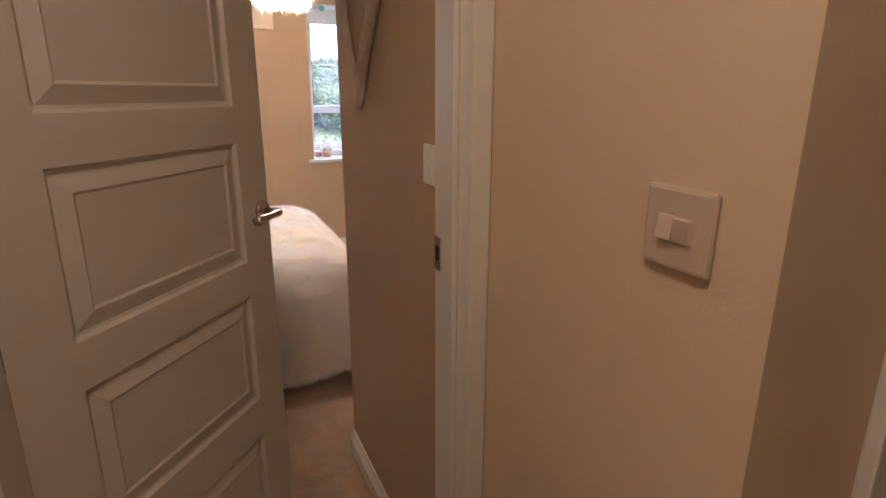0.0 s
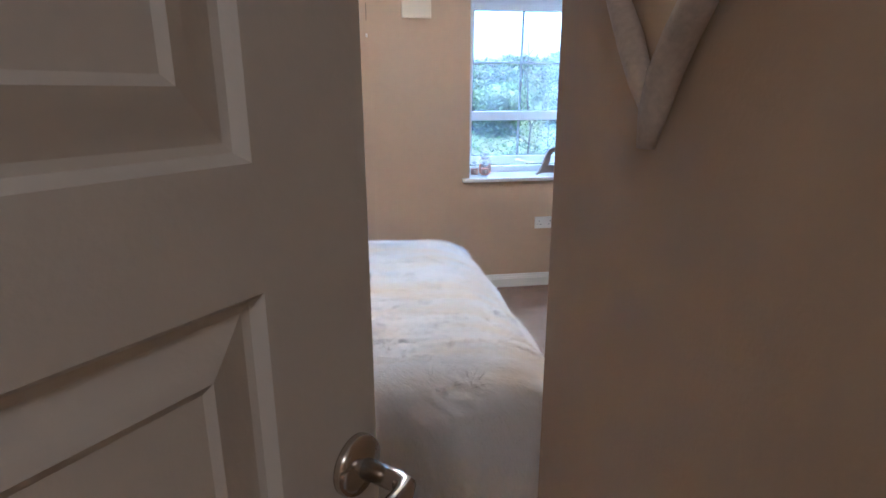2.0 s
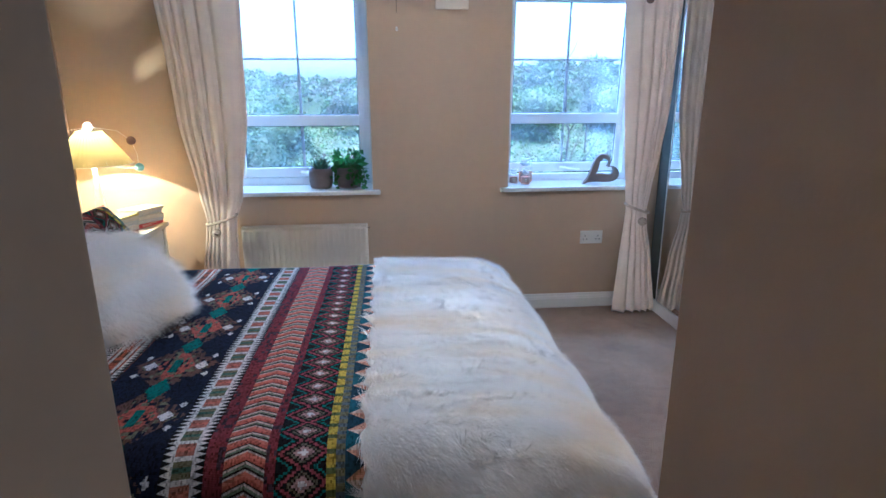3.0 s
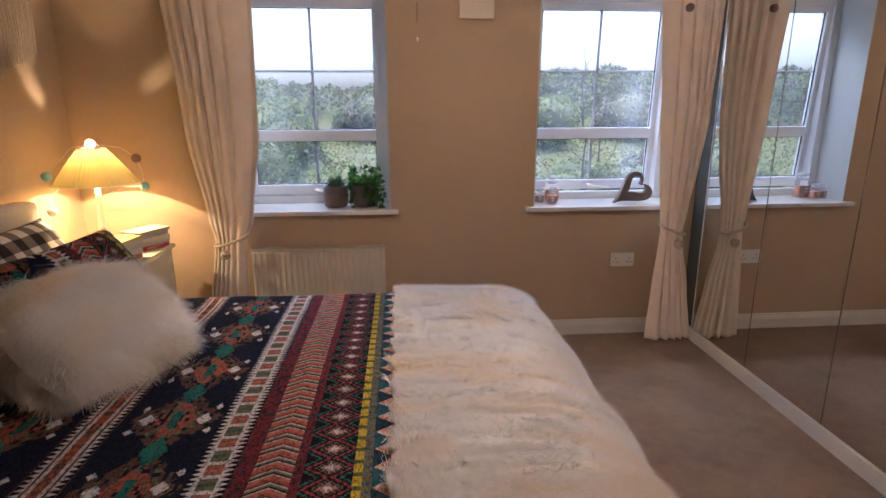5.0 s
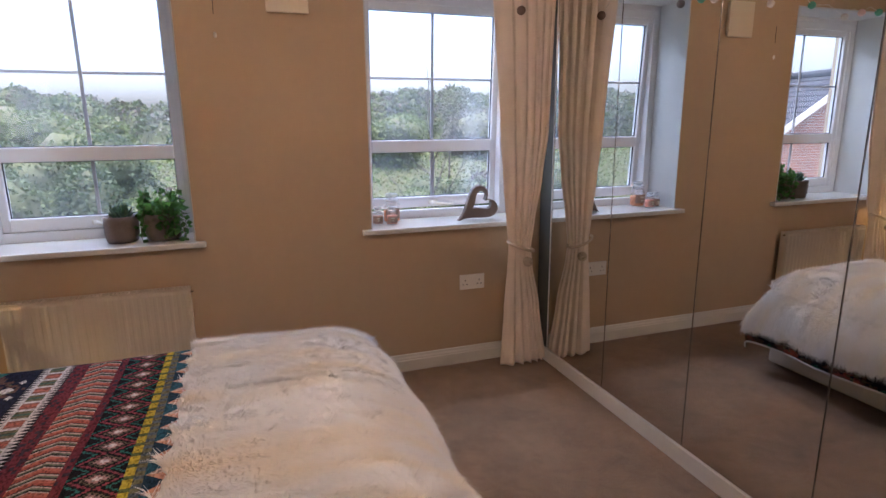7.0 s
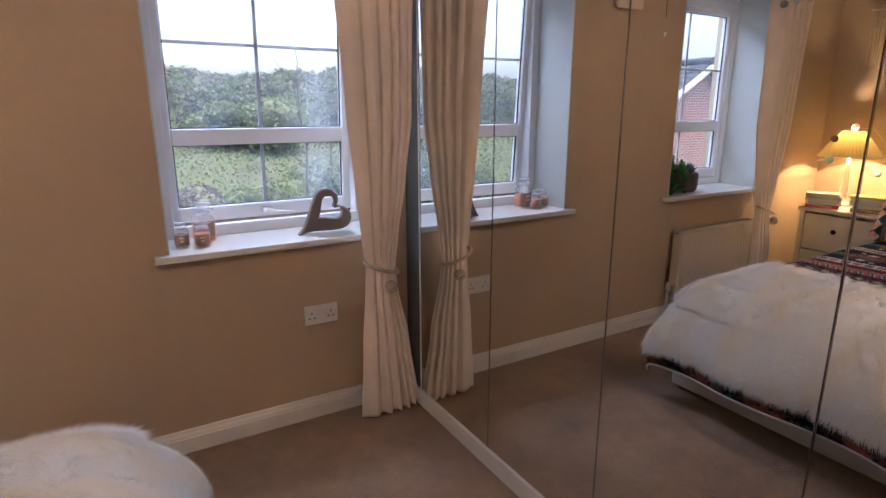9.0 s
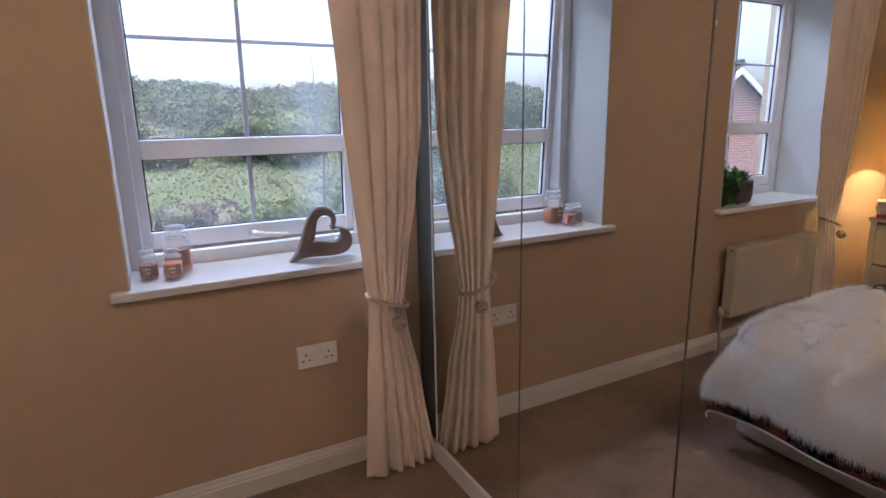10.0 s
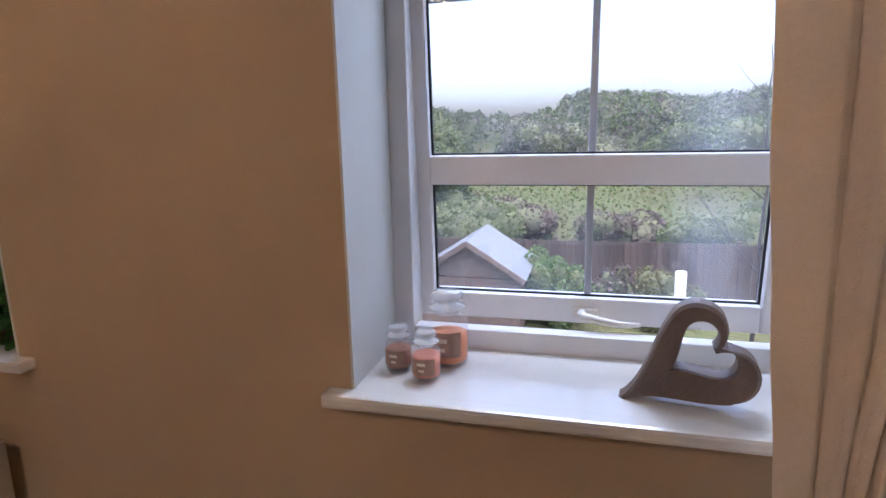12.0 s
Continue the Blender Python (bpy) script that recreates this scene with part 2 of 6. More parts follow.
def carpet_material(name, colour):
    mat, nt, bsdf = material(name)
    co = nt.nodes.new("ShaderNodeTexCoord")
    big = nt.nodes.new("ShaderNodeTexNoise")
    big.inputs["Scale"].default_value, big.inputs["Detail"].default_value = 3.0, 5
    tuft = nt.nodes.new("ShaderNodeTexVoronoi")
    tuft.inputs["Scale"].default_value = 260
    fine = nt.nodes.new("ShaderNodeTexNoise")
    fine.inputs["Scale"].default_value = 90
    tread = nt.nodes.new("ShaderNodeTexNoise")
    tread.inputs["Scale"].default_value, tread.inputs["Detail"].default_value = 17.0, 6
    tread.inputs["Distortion"].default_value = 0.8
    for n in (big, tuft, fine, tread):
        nt.links.new(co.outputs["Object"], n.inputs["Vector"])
    both = nt.nodes.new("ShaderNodeMath")
    both.operation = "MULTIPLY_ADD"
    both.inputs[1].default_value = 1.3
    half = nt.nodes.new("ShaderNodeMath")
    half.operation = "MULTIPLY_ADD"
    half.inputs[1].default_value, half.inputs[2].default_value = 0.7, -0.5
    nt.links.new(fine.outputs["Fac"], half.inputs[0])
    nt.links.new(tread.outputs["Fac"], both.inputs[0])
    nt.links.new(half.outputs[0], both.inputs[2])
    s = nt.nodes.new("ShaderNodeMath")
    s.operation = "MULTIPLY_ADD"
    s.inputs[1].default_value = 0.45
    nt.links.new(both.outputs[0], s.inputs[0])
    nt.links.new(big.outputs["Fac"], s.inputs[2])
    r = nt.nodes.new("ShaderNodeMapRange")
    r.inputs["From Min"].default_value, r.inputs["From Max"].default_value = 0.4, 1.05
    r.inputs["To Min"].default_value, r.inputs["To Max"].default_value = 0.62, 1.32
    nt.links.new(s.outputs[0], r.inputs["Value"])
    sc = nt.nodes.new("ShaderNodeVectorMath")
    sc.operation = "SCALE"
    sc.inputs[0].default_value = colour
    nt.links.new(r.outputs["Result"], sc.inputs["Scale"])
    nt.links.new(sc.outputs[0], bsdf.inputs["Base Color"])
    b = nt.nodes.new("ShaderNodeBump")
    b.inputs["Strength"].default_value, b.inputs["Distance"].default_value = 0.9, 0.006
    nt.links.new(tuft.outputs["Distance"], b.inputs["Height"])
    nt.links.new(b.outputs["Normal"], bsdf.inputs["Normal"])
    bsdf.inputs["Roughness"].default_value = 1.0
    bsdf.inputs["Specular IOR Level"].default_value = 0.1
    bsdf.inputs["Sheen Weight"].default_value = 0.25
    return mat


M_CARPET = carpet_material("beige_carpet", (0.31, 0.195, 0.112))


class Sums:
    """Short names for arithmetic nodes."""

    def __init__(self, nt):
        self.nt = nt

    def f(self, op, a, b=0.0, c=0.0):
        n = self.nt.nodes.new("ShaderNodeMath")
        n.operation = op
        for i, v in enumerate((a, b, c)):
            if isinstance(v, (int, float)):
                n.inputs[i].default_value = v
            else:
                self.nt.links.new(v, n.inputs[i])
        return n.outputs[0]

    def band(self, u, a, b):
        return self.f("MULTIPLY", self.f("GREATER_THAN", u, a), self.f("LESS_THAN", u, b))

    def wave(self, v, period, shift=0.0):
        """0 in the middle of each repeat, 1 at its ends."""
        return self.f("MULTIPLY", self.f("ABSOLUTE", self.f("SUBTRACT", self.f("FRACT", self.f("DIVIDE", self.f("ADD", v, shift), period)), 0.5)), 2.0)

    def step(self, v, size):
        return self.f("MULTIPLY", self.f("FLOOR", self.f("DIVIDE", v, size)), size)

    def mix(self, mask, under, over):
        n = self.nt.nodes.new("ShaderNodeMix")
        n.data_type = "RGBA"
        for sock, v in ((n.inputs[0], mask), (n.inputs[6], under), (n.inputs[7], over)):
            if isinstance(v, tuple):
                sock.default_value = (*v, 1)
            elif isinstance(v, (int, float)):
                sock.default_value = v
            else:
                self.nt.links.new(v, sock)
        return n.outputs[2]


def kilim(name):
    """Woven bands across the bed: rows of stepped motifs, saw edges, boxes and chevrons, laid out in metres of cloth (UV)."""
    mat, nt, bsdf = material(name)
    S = Sums(nt)
    uv = nt.nodes.new("ShaderNodeUVMap")
    sep = nt.nodes.new("ShaderNodeSeparateXYZ")
    nt.links.new(uv.outputs[0], sep.inputs[0])
    raw_u, v = sep.outputs[0], sep.outputs[1]
    u = S.f("SUBTRACT", S.f("PINGPONG", S.f("ADD", raw_u, 0.375), 0.805), 0.375)
    uq, vq = S.step(u, 0.005), S.step(v, 0.006)
    navy, black, maroon, coral = (0.012, 0.014, 0.028), (0.010, 0.010, 0.012), (0.15, 0.028, 0.035), (0.42, 0.135, 0.085)
    teal, yellow, white, brown, khaki = (0.025, 0.14, 0.11), (0.46, 0.34, 0.03), (0.56, 0.52, 0.48), (0.11, 0.058, 0.042), (0.15, 0.135, 0.075)
    rnd = nt.nodes.new("ShaderNodeTexWhiteNoise")
    rnd.noise_dimensions = "2D"
    comb = nt.nodes.new("ShaderNodeCombineXYZ")
    nt.links.new(S.step(u, 0.010), comb.inputs[0])
    nt.links.new(S.step(v, 0.016), comb.inputs[1])
    nt.links.new(comb.outputs[0], rnd.inputs["Vector"])
    chance = rnd.outputs["Value"]
    # large motifs on navy
    du = S.f("ABSOLUTE", S.f("ADD", uq, 0.178))
    w = S.wave(vq, 0.297, -3.335 + 0.1485)
    d = S.f("ADD", S.f("DIVIDE", du, 0.115), w)
    col = S.mix(S.f("MULTIPLY", S.f("LESS_THAN", d, 1.12), S.f("GREATER_THAN", chance, 0.42)), navy, brown)
    col = S.mix(S.f("MULTIPLY", S.f("LESS_THAN", d, 0.95), S.f("LESS_THAN", chance, 0.22)), col, khaki)
    col = S.mix(S.f("MULTIPLY", S.f("LESS_THAN", S.f("ADD", S.f("DIVIDE", du, 0.075), w), 0.75), S.f("GREATER_THAN", chance, 0.35)), col, (0.33, 0.085, 0.055))
    w2 = S.f("SUBTRACT", 1.0, w)
    col = S.mix(S.f("LESS_THAN", S.f("ADD", S.f("DIVIDE", du, 0.038), S.f("MULTIPLY", w2, 2.0)), 0.9), col, teal)
    col = S.mix(S.f("MULTIPLY", S.f("LESS_THAN", du, 0.012), S.f("LESS_THAN", w, 0.28)), col, teal)
    blob = S.f("ADD", S.f("DIVIDE", S.f("ABSOLUTE", S.f("SUBTRACT", du, 0.076)), 0.022), S.f("MULTIPLY", w, 5.2))
    col = S.mix(S.f("LESS_THAN", blob, 1.0), col, white)
    tick = S.f("ADD", S.f("DIVIDE", S.f("ABSOLUTE", S.f("SUBTRACT", du, 0.102)), 0.011), S.f("MULTIPLY", S.f("ABSOLUTE", S.f("SUBTRACT", w, 0.40)), 9.0))
    col = S.mix(S.f("LESS_THAN", tick, 1.0), col, white)
    # saw edges and boxes
    saw = S.wave(v, 0.018)

    def sawband(col, a, b, up):
        rise = S.f("DIVIDE", S.f("SUBTRACT", u, a), b - a)
        edge = S.f("GREATER_THAN", rise, saw) if up else S.f("LESS_THAN", rise, saw)
        return S.mix(S.band(u, a, b), col, S.mix(edge, black, white))

    def boxes(col, a, b):
        k = S.f("FRACT", S.f("DIVIDE", v, 0.11))
        c = S.mix(S.f("LESS_THAN", k, 0.36), white, (0.30, 0.12, 0.08))
        c = S.mix(S.band(k, 0.12, 0.24), c, coral)
        c = S.mix(S.band(k, 0.48, 0.88), c, khaki)
        c = S.mix(S.band(k, 0.62, 0.74), c, (0.07, 0.12, 0.08))
        return S.mix(S.band(u, a, b), col, c)

    col = S.mix(S.band(u, -0.046, 0.052), col, white)
    col = sawband(col, -0.046, -0.024, True)
    col = sawband(col, 0.029, 0.052, False)
    col = boxes(col, -0.019, 0.024)
    # the narrow rust band with its saws
    col = S.mix(S.band(u, -0.380, -0.320), col, S.mix(S.f("GREATER_THAN", chance, 0.45), brown, (0.34, 0.10, 0.05)))
    col = sawband(col, -0.345, -0.322, False)
    col = S.mix(S.band(u, -0.362, -0.352), col, white)
    # chevrons between maroon bands
    col = S.mix(S.band(u, 0.052, 0.216), col, S.mix(S.f("GREATER_THAN", chance, 0.8), maroon, (0.05, 0.03, 0.04)))
    zig = S.f("ABSOLUTE", S.f("SUBTRACT", uq, 0.145))
    k = S.f("FRACT", S.f("DIVIDE", S.f("ADD", v, S.f("MULTIPLY", zig, 0.50)), 0.050))
    chev = S.mix(S.f("LESS_THAN", k, 0.24), (0.48, 0.38, 0.32), coral)
    chev = S.mix(S.band(k, 0.34, 0.46), chev, black)
    chev = S.mix(S.band(k, 0.46, 0.60), chev, (0.15, 0.17, 0.11))
    chev = S.mix(S.band(k, 0.72, 0.80), chev, black)
    chev = S.mix(S.f("GREATER_THAN", k, 0.80), chev, (0.34, 0.09, 0.06))
    col = S.mix(S.band(u, 0.097, 0.192), col, chev)
    # dark band of eyes
    du2 = S.f("ABSOLUTE", S.f("SUBTRACT", uq, 0.277))
    w3 = S.wave(vq, 0.076)
    d3 = S.f("ADD", S.f("DIVIDE", du2, 0.05), w3)
    eyes = S.mix(S.band(d3, 1.0, 1.22), black, (0.24, 0.05, 0.06))
    eyes = S.mix(S.band(d3, 0.62, 0.78), eyes, (0.12, 0.10, 0.06))
    eyes = S.mix(S.band(d3, 1.45, 1.62), eyes, teal)
    eyes = S.mix(S.f("LESS_THAN", d3, 0.52), eyes, (0.33, 0.20, 0.17))
    eyes = S.mix(S.f("LESS_THAN", d3, 0.26), eyes, white)
    col = S.mix(S.band(u, 0.216, 0.336), col, eyes)
    # yellow, khaki, then points at the edge
    col = S.mix(S.band(u, 0.334, 0.356), col, S.mix(S.f("GREATER_THAN", S.wave(v, 0.05), 0.7), yellow, (0.10, 0.12, 0.04)))
    col = S.mix(S.band(u, 0.356, 0.378), col, S.mix(S.f("GREATER_THAN", S.wave(v, 0.034, 0.01), 0.55), khaki, (0.10, 0.12, 0.13)))
    tooth = S.f("LESS_THAN", S.f("DIVIDE", S.f("SUBTRACT", u, 0.380), 0.05), S.f("SUBTRACT", 1.0, S.wave(v, 0.075)))
    two = S.f("LESS_THAN", S.f("FRACT", S.f("DIVIDE", v, 0.15)), 0.5)
    col = S.mix(S.f("GREATER_THAN", u, 0.378), col, S.mix(tooth, S.mix(two, (0.58, 0.30, 0.20), (0.60, 0.45, 0.36)), S.mix(two, (0.02, 0.045, 0.07), (0.03, 0.10, 0.13))))
    # uneven stitches
    stitch = nt.nodes.new("ShaderNodeTexWhiteNoise")
    stitch.noise_dimensions = "2D"
    cell = nt.nodes.new("ShaderNodeCombineXYZ")
    nt.links.new(S.step(u, 0.004), cell.inputs[0])
    nt.links.new(S.step(v, 0.007), cell.inputs[1])
    nt.links.new(cell.outputs[0], stitch.inputs["Vector"])
    tone = nt.nodes.new("ShaderNodeVectorMath")
    tone.operation = "SCALE"
    nt.links.new(col, tone.inputs[0])
    nt.links.new(S.f("SUBTRACT", 1.12, S.f("MULTIPLY", S.f("POWER", stitch.outputs["Value"], 2.0), 0.75)), tone.inputs["Scale"])
    nt.links.new(tone.outputs[0], bsdf.inputs["Base Color"])
    bsdf.inputs["Roughness"].default_value = 0.95
    bsdf.inputs["Specular IOR Level"].default_value = 0.08
    # quilted relief and weave
    q = S.f("ADD", S.f("MULTIPLY", S.wave(v, 0.035), S.wave(raw_u, 0.05)), S.f("MULTIPLY", S.wave(v, 0.004), 0.25))
    b = nt.nodes.new("ShaderNodeBump")
    b.inputs["Strength"].default_value, b.inputs["Distance"].default_value = 0.55, 0.006
    nt.links.new(q, b.inputs["Height"])
    nt.links.new(b.outputs["Normal"], bsdf.inputs["Normal"])
    return mat


smear(M_GLASS)
smear(M_GLASS2, 0.25)
M_KILIM = kilim("woven_kilim_cloth")


def gingham(name):
    mat, nt, bsdf = material(name)
    S = Sums(nt)
    uv = nt.nodes.new("ShaderNodeUVMap")
    sep = nt.nodes.new("ShaderNodeSeparateXYZ")
    nt.links.new(uv.outputs[0], sep.inputs[0])
    a = S.f("GREATER_THAN", S.wave(sep.outputs[0], 0.11), 0.5)
    b = S.f("GREATER_THAN", S.wave(sep.outputs[1], 0.11), 0.5)
    n = S.f("ADD", a, b)
    col = S.mix(S.f("GREATER_THAN", n, 0.5), (0.72, 0.68, 0.62), (0.20, 0.17, 0.15))
    col = S.mix(S.f("GREATER_THAN", n, 1.5), col, (0.022, 0.02, 0.02))
    nt.links.new(col, bsdf.inputs["Base Color"])
    bsdf.inputs["Roughness"].default_value = 0.95
    return mat


M_GINGHAM = gingham("black_and_white_check_cloth")


# ---- geometry helpers ----
def part(name, bm, mat, parent=None, label="", smooth=False):
    me = bpy.data.meshes.new(name)
    bm.normal_update()
    bm.to_mesh(me)
    bm.free()
    for m in mat if isinstance(mat, (list, tuple)) else (mat,):
        me.materials.append(m)
    if smooth:
        me.polygons.foreach_set("use_smooth", [True] * len(me.polygons))
    ob = new(name, me)
    if parent is not None:
        ob.parent = parent
    if label:
        ob["label"] = label
    return ob


def sheet(name, verts, faces, mat, parent=None, label="", smooth=False):
    me = bpy.data.meshes.new(name)
    me.from_pydata(verts, [], faces)
    me.update()
    me.materials.append(mat)
    if smooth:
        me.polygons.foreach_set("use_smooth", [True] * len(me.polygons))
    ob = new(name, me)
    if parent is not None:
        ob.parent = parent
    if label:
        ob["label"] = label
    return ob


def thing(name, at, label, category, group="", turn=0.0):
    ob = new(name)
    ob.empty_display_size = 0.1
    ob.matrix_world = pose(*at, 0, 0, turn)
    return tagged(ob, label, category, group)


def block(bm, x0, x1, y0, y1, z0, z1, bevel=0.0, m=None, index=0):
    vs = [bm.verts.new((x, y, z)) for x in (x0, x1) for y in (y0, y1) for z in (z0, z1)]
    fs = [bm.faces.new([vs[i] for i in q]) for q in ((0, 1, 3, 2), (4, 6, 7, 5), (0, 4, 5, 1), (2, 3, 7, 6), (0, 2, 6, 4), (1, 5, 7, 3))]
    for f in fs:
        f.material_index = index
    if bevel:
        es = list({e for f in fs for e in f.edges})
        res = bmesh.ops.bevel(bm, geom=es, offset=bevel, segments=2, profile=0.6, affect="EDGES")
        vs = list({v for f in res["faces"] for v in f.verts} | {v for v in vs if v.is_valid})
    if m is not None:
        bmesh.ops.transform(bm, matrix=m, verts=vs)
    return bm


def one_block(x0, x1, y0, y1, z0, z1, bevel=0.0):
    return block(bmesh.new(), x0, x1, y0, y1, z0, z1, bevel)


def lathe(bm, profile, seg=24, at=(0, 0, 0), squash=1.0, close=True, m=None):
    rings, made = [], []
    for r, z in profile:
        ring = [bm.verts.new((at[0] + r * math.cos(2 * math.pi * i / seg), at[1] + squash * r * math.sin(2 * math.pi * i / seg), at[2] + z)) for i in range(seg)]
        rings.append(ring)
        made += ring
    for a, b in zip(rings, rings[1:]):
        for i in range(seg):
            bm.faces.new((a[i], a[(i + 1) % seg], b[(i + 1) % seg], b[i]))
    if close:
        bm.faces.new(list(reversed(rings[0])))
        bm.faces.new(rings[-1])
    if m is not None:
        bmesh.ops.transform(bm, matrix=m, verts=made)
    return bm


def tube(bm, pts, radii, seg=10, cap=True):
    pts = [Vector(p) for p in pts]
    if isinstance(radii, (int, float)):
        radii = [radii] * len(pts)
    rings, side = [], None
    for i, p in enumerate(pts):
        d = (pts[min(i + 1, len(pts) - 1)] - pts[max(i - 1, 0)]).normalized()
        if side is None:
            side = d.orthogonal().normalized()
        side = (side - d * side.dot(d)).normalized()
        up = d.cross(side)
        rings.append([bm.verts.new(p + (side * math.cos(a) + up * math.sin(a)) * radii[i]) for a in (2 * math.pi * k / seg for k in range(seg))])
    for a, b in zip(rings, rings[1:]):
        for k in range(seg):
            bm.faces.new((a[k], a[(k + 1) % seg], b[(k + 1) % seg], b[k]))
    if cap:
        bm.faces.new(list(reversed(rings[0])))
        bm.faces.new(rings[-1])
    return bm


def extrude_profile(bm, outline, depth, m=None):
    """A closed outline in x, z, thick along y."""
    a = [bm.verts.new((x, 0, z)) for x, z in outline]
    b = [bm.verts.new((x, depth, z)) for x, z in outline]
    n = len(a)
    bm.faces.new(a)
    bm.faces.new(list(reversed(b)))
    for i in range(n):
        bm.faces.new((a[i], b[i], b[(i + 1) % n], a[(i + 1) % n]))
    bmesh.ops.recalc_face_normals(bm, faces=bm.faces)
    if m is not None:
        bmesh.ops.transform(bm, matrix=m, verts=a + b)
    return bm


def setting(name, bm, mat, label, category):
    return tagged(part(name, bm, mat), label, category, kind="structure")


def weave_smooth(x):
    return x * x * (3 - 2 * x)


# ---- the room ----
XL, XM, YW, YD, TOP = -1.30, 2.20, 5.095, 1.19, 2.38
YE = 2.145            # where the lobby's wall ends
XC = 0.768            # the lobby's wall
OPENINGS = ((-0.49, 0.40), (1.235, 2.125))
SILL, HEAD = 0.812, 2.05
OUT = 5.50

setting("floor", one_block(-1.5, 2.9, -1.1, 5.3, -0.12, 0.0), M_CARPET, "beige cut-pile carpet over the bedroom and landing", "floor")
setting("ceiling", one_block(-1.5, 2.9, -1.1, OUT, TOP, TOP + 0.12), M_CEIL, "white painted ceiling", "ceiling")

bm = bmesh.new()
(a0, a1), (b0, b1) = OPENINGS
for x0, x1, z0, z1 in ((-1.5, a0, 0, TOP), (a1, b0, 0, TOP), (b1, 2.9, 0, TOP), (a0, a1, 0, SILL - 0.03), (a0, a1, HEAD, TOP), (b0, b1, 0, SILL - 0.03), (b0, b1, HEAD, TOP)):
    block(bm, x0, x1, YW, OUT, z0, z1)
setting("wall_north", bm, M_WALL, "cream painted wall with two window openings", "wall")
setting("wall_west", one_block(-1.5, XL, -1.1, YW, 0, TOP), M_WALL, "cream painted wall behind the bed", "wall")
bm = bmesh.new()
block(bm, XC, 2.9, 1.192, YE, 0, TOP)
setting("wall_lobby", bm, M_WALL, "cream painted wall beside the bedroom door", "wall")
bm = bmesh.new()
block(bm, XL, -0.005, 1.10, YD, 0, TOP)
block(bm, 0.735, 2.9, 1.10, 1.192, 0, TOP)
block(bm, -0.005, 0.735, 1.10, YD, 2.02, TOP)
setting("wall_door", bm, M_WALL, "cream painted wall round the bedroom doorway", "wall")
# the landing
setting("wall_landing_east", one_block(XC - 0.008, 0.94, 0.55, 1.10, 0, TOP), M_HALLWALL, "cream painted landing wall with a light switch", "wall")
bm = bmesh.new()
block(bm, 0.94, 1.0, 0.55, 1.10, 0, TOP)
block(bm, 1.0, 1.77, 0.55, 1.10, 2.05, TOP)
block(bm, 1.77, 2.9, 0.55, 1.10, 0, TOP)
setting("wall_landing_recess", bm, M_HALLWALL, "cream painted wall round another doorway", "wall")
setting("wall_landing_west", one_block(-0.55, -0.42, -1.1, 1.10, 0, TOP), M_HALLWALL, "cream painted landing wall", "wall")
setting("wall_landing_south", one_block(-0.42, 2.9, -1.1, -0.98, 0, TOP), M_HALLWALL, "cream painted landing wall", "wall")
setting("wall_east", one_block(2.78, 2.9, -0.98, 0.55, 0, TOP), M_WALL, "cream painted wall", "wall")
setting("wall_wardrobe_back", one_block(2.78, 2.9, YE, YW, 0, TOP), M_WALL, "cream painted wall behind the wardrobe", "wall")


def skirting(name, p, q, inward, label="white painted skirting board"):
    """A moulded skirting board from p to q; inward points into the room."""
    p, q, n = Vector((*p, 0)), Vector((*q, 0)), Vector((*inward, 0))
    prof = ((0, 0), (0.016, 0), (0.016, 0.062), (0.0125, 0.066), (0.0125, 0.072), (0.007, 0.082), (0.005, 0.092), (0.002, 0.096), (0, 0.096))
    bm = bmesh.new()
    ra = [bm.verts.new(p + n * d + Vector((0, 0, z))) for d, z in prof]
    rb = [bm.verts.new(q + n * d + Vector((0, 0, z))) for d, z in prof]
    bm.faces.new(ra)
    bm.faces.new(list(reversed(rb)))
    for i in range(len(prof) - 1):
        bm.faces.new((ra[i], ra[i + 1], rb[i + 1], rb[i]))
    bmesh.ops.recalc_face_normals(bm, faces=bm.faces)
    return setting(name, bm, M_TRIM, label, "skirting board")


skirting("baseboard_north", (XL, YW - 0.001), (XM, YW - 0.001), (0, -1))
skirting("baseboard_west", (XL + 0.001, YD), (XL + 0.001, YW - 0.02), (1, 0))
skirting("baseboard_lobby", (XC - 0.001, 1.20), (XC - 0.001, YE + 0.001), (-1, 0))
skirting("baseboard_lobby_end", (XC, YE + 0.001), (XM, YE + 0.001), (0, 1))
skirting("baseboard_door", (XL + 0.02, YD + 0.001), (-0.07, YD + 0.001), (0, 1))
skirting("baseboard_landing", (XC - 0.009, 0.55), (XC - 0.009, 1.066), (-1, 0))


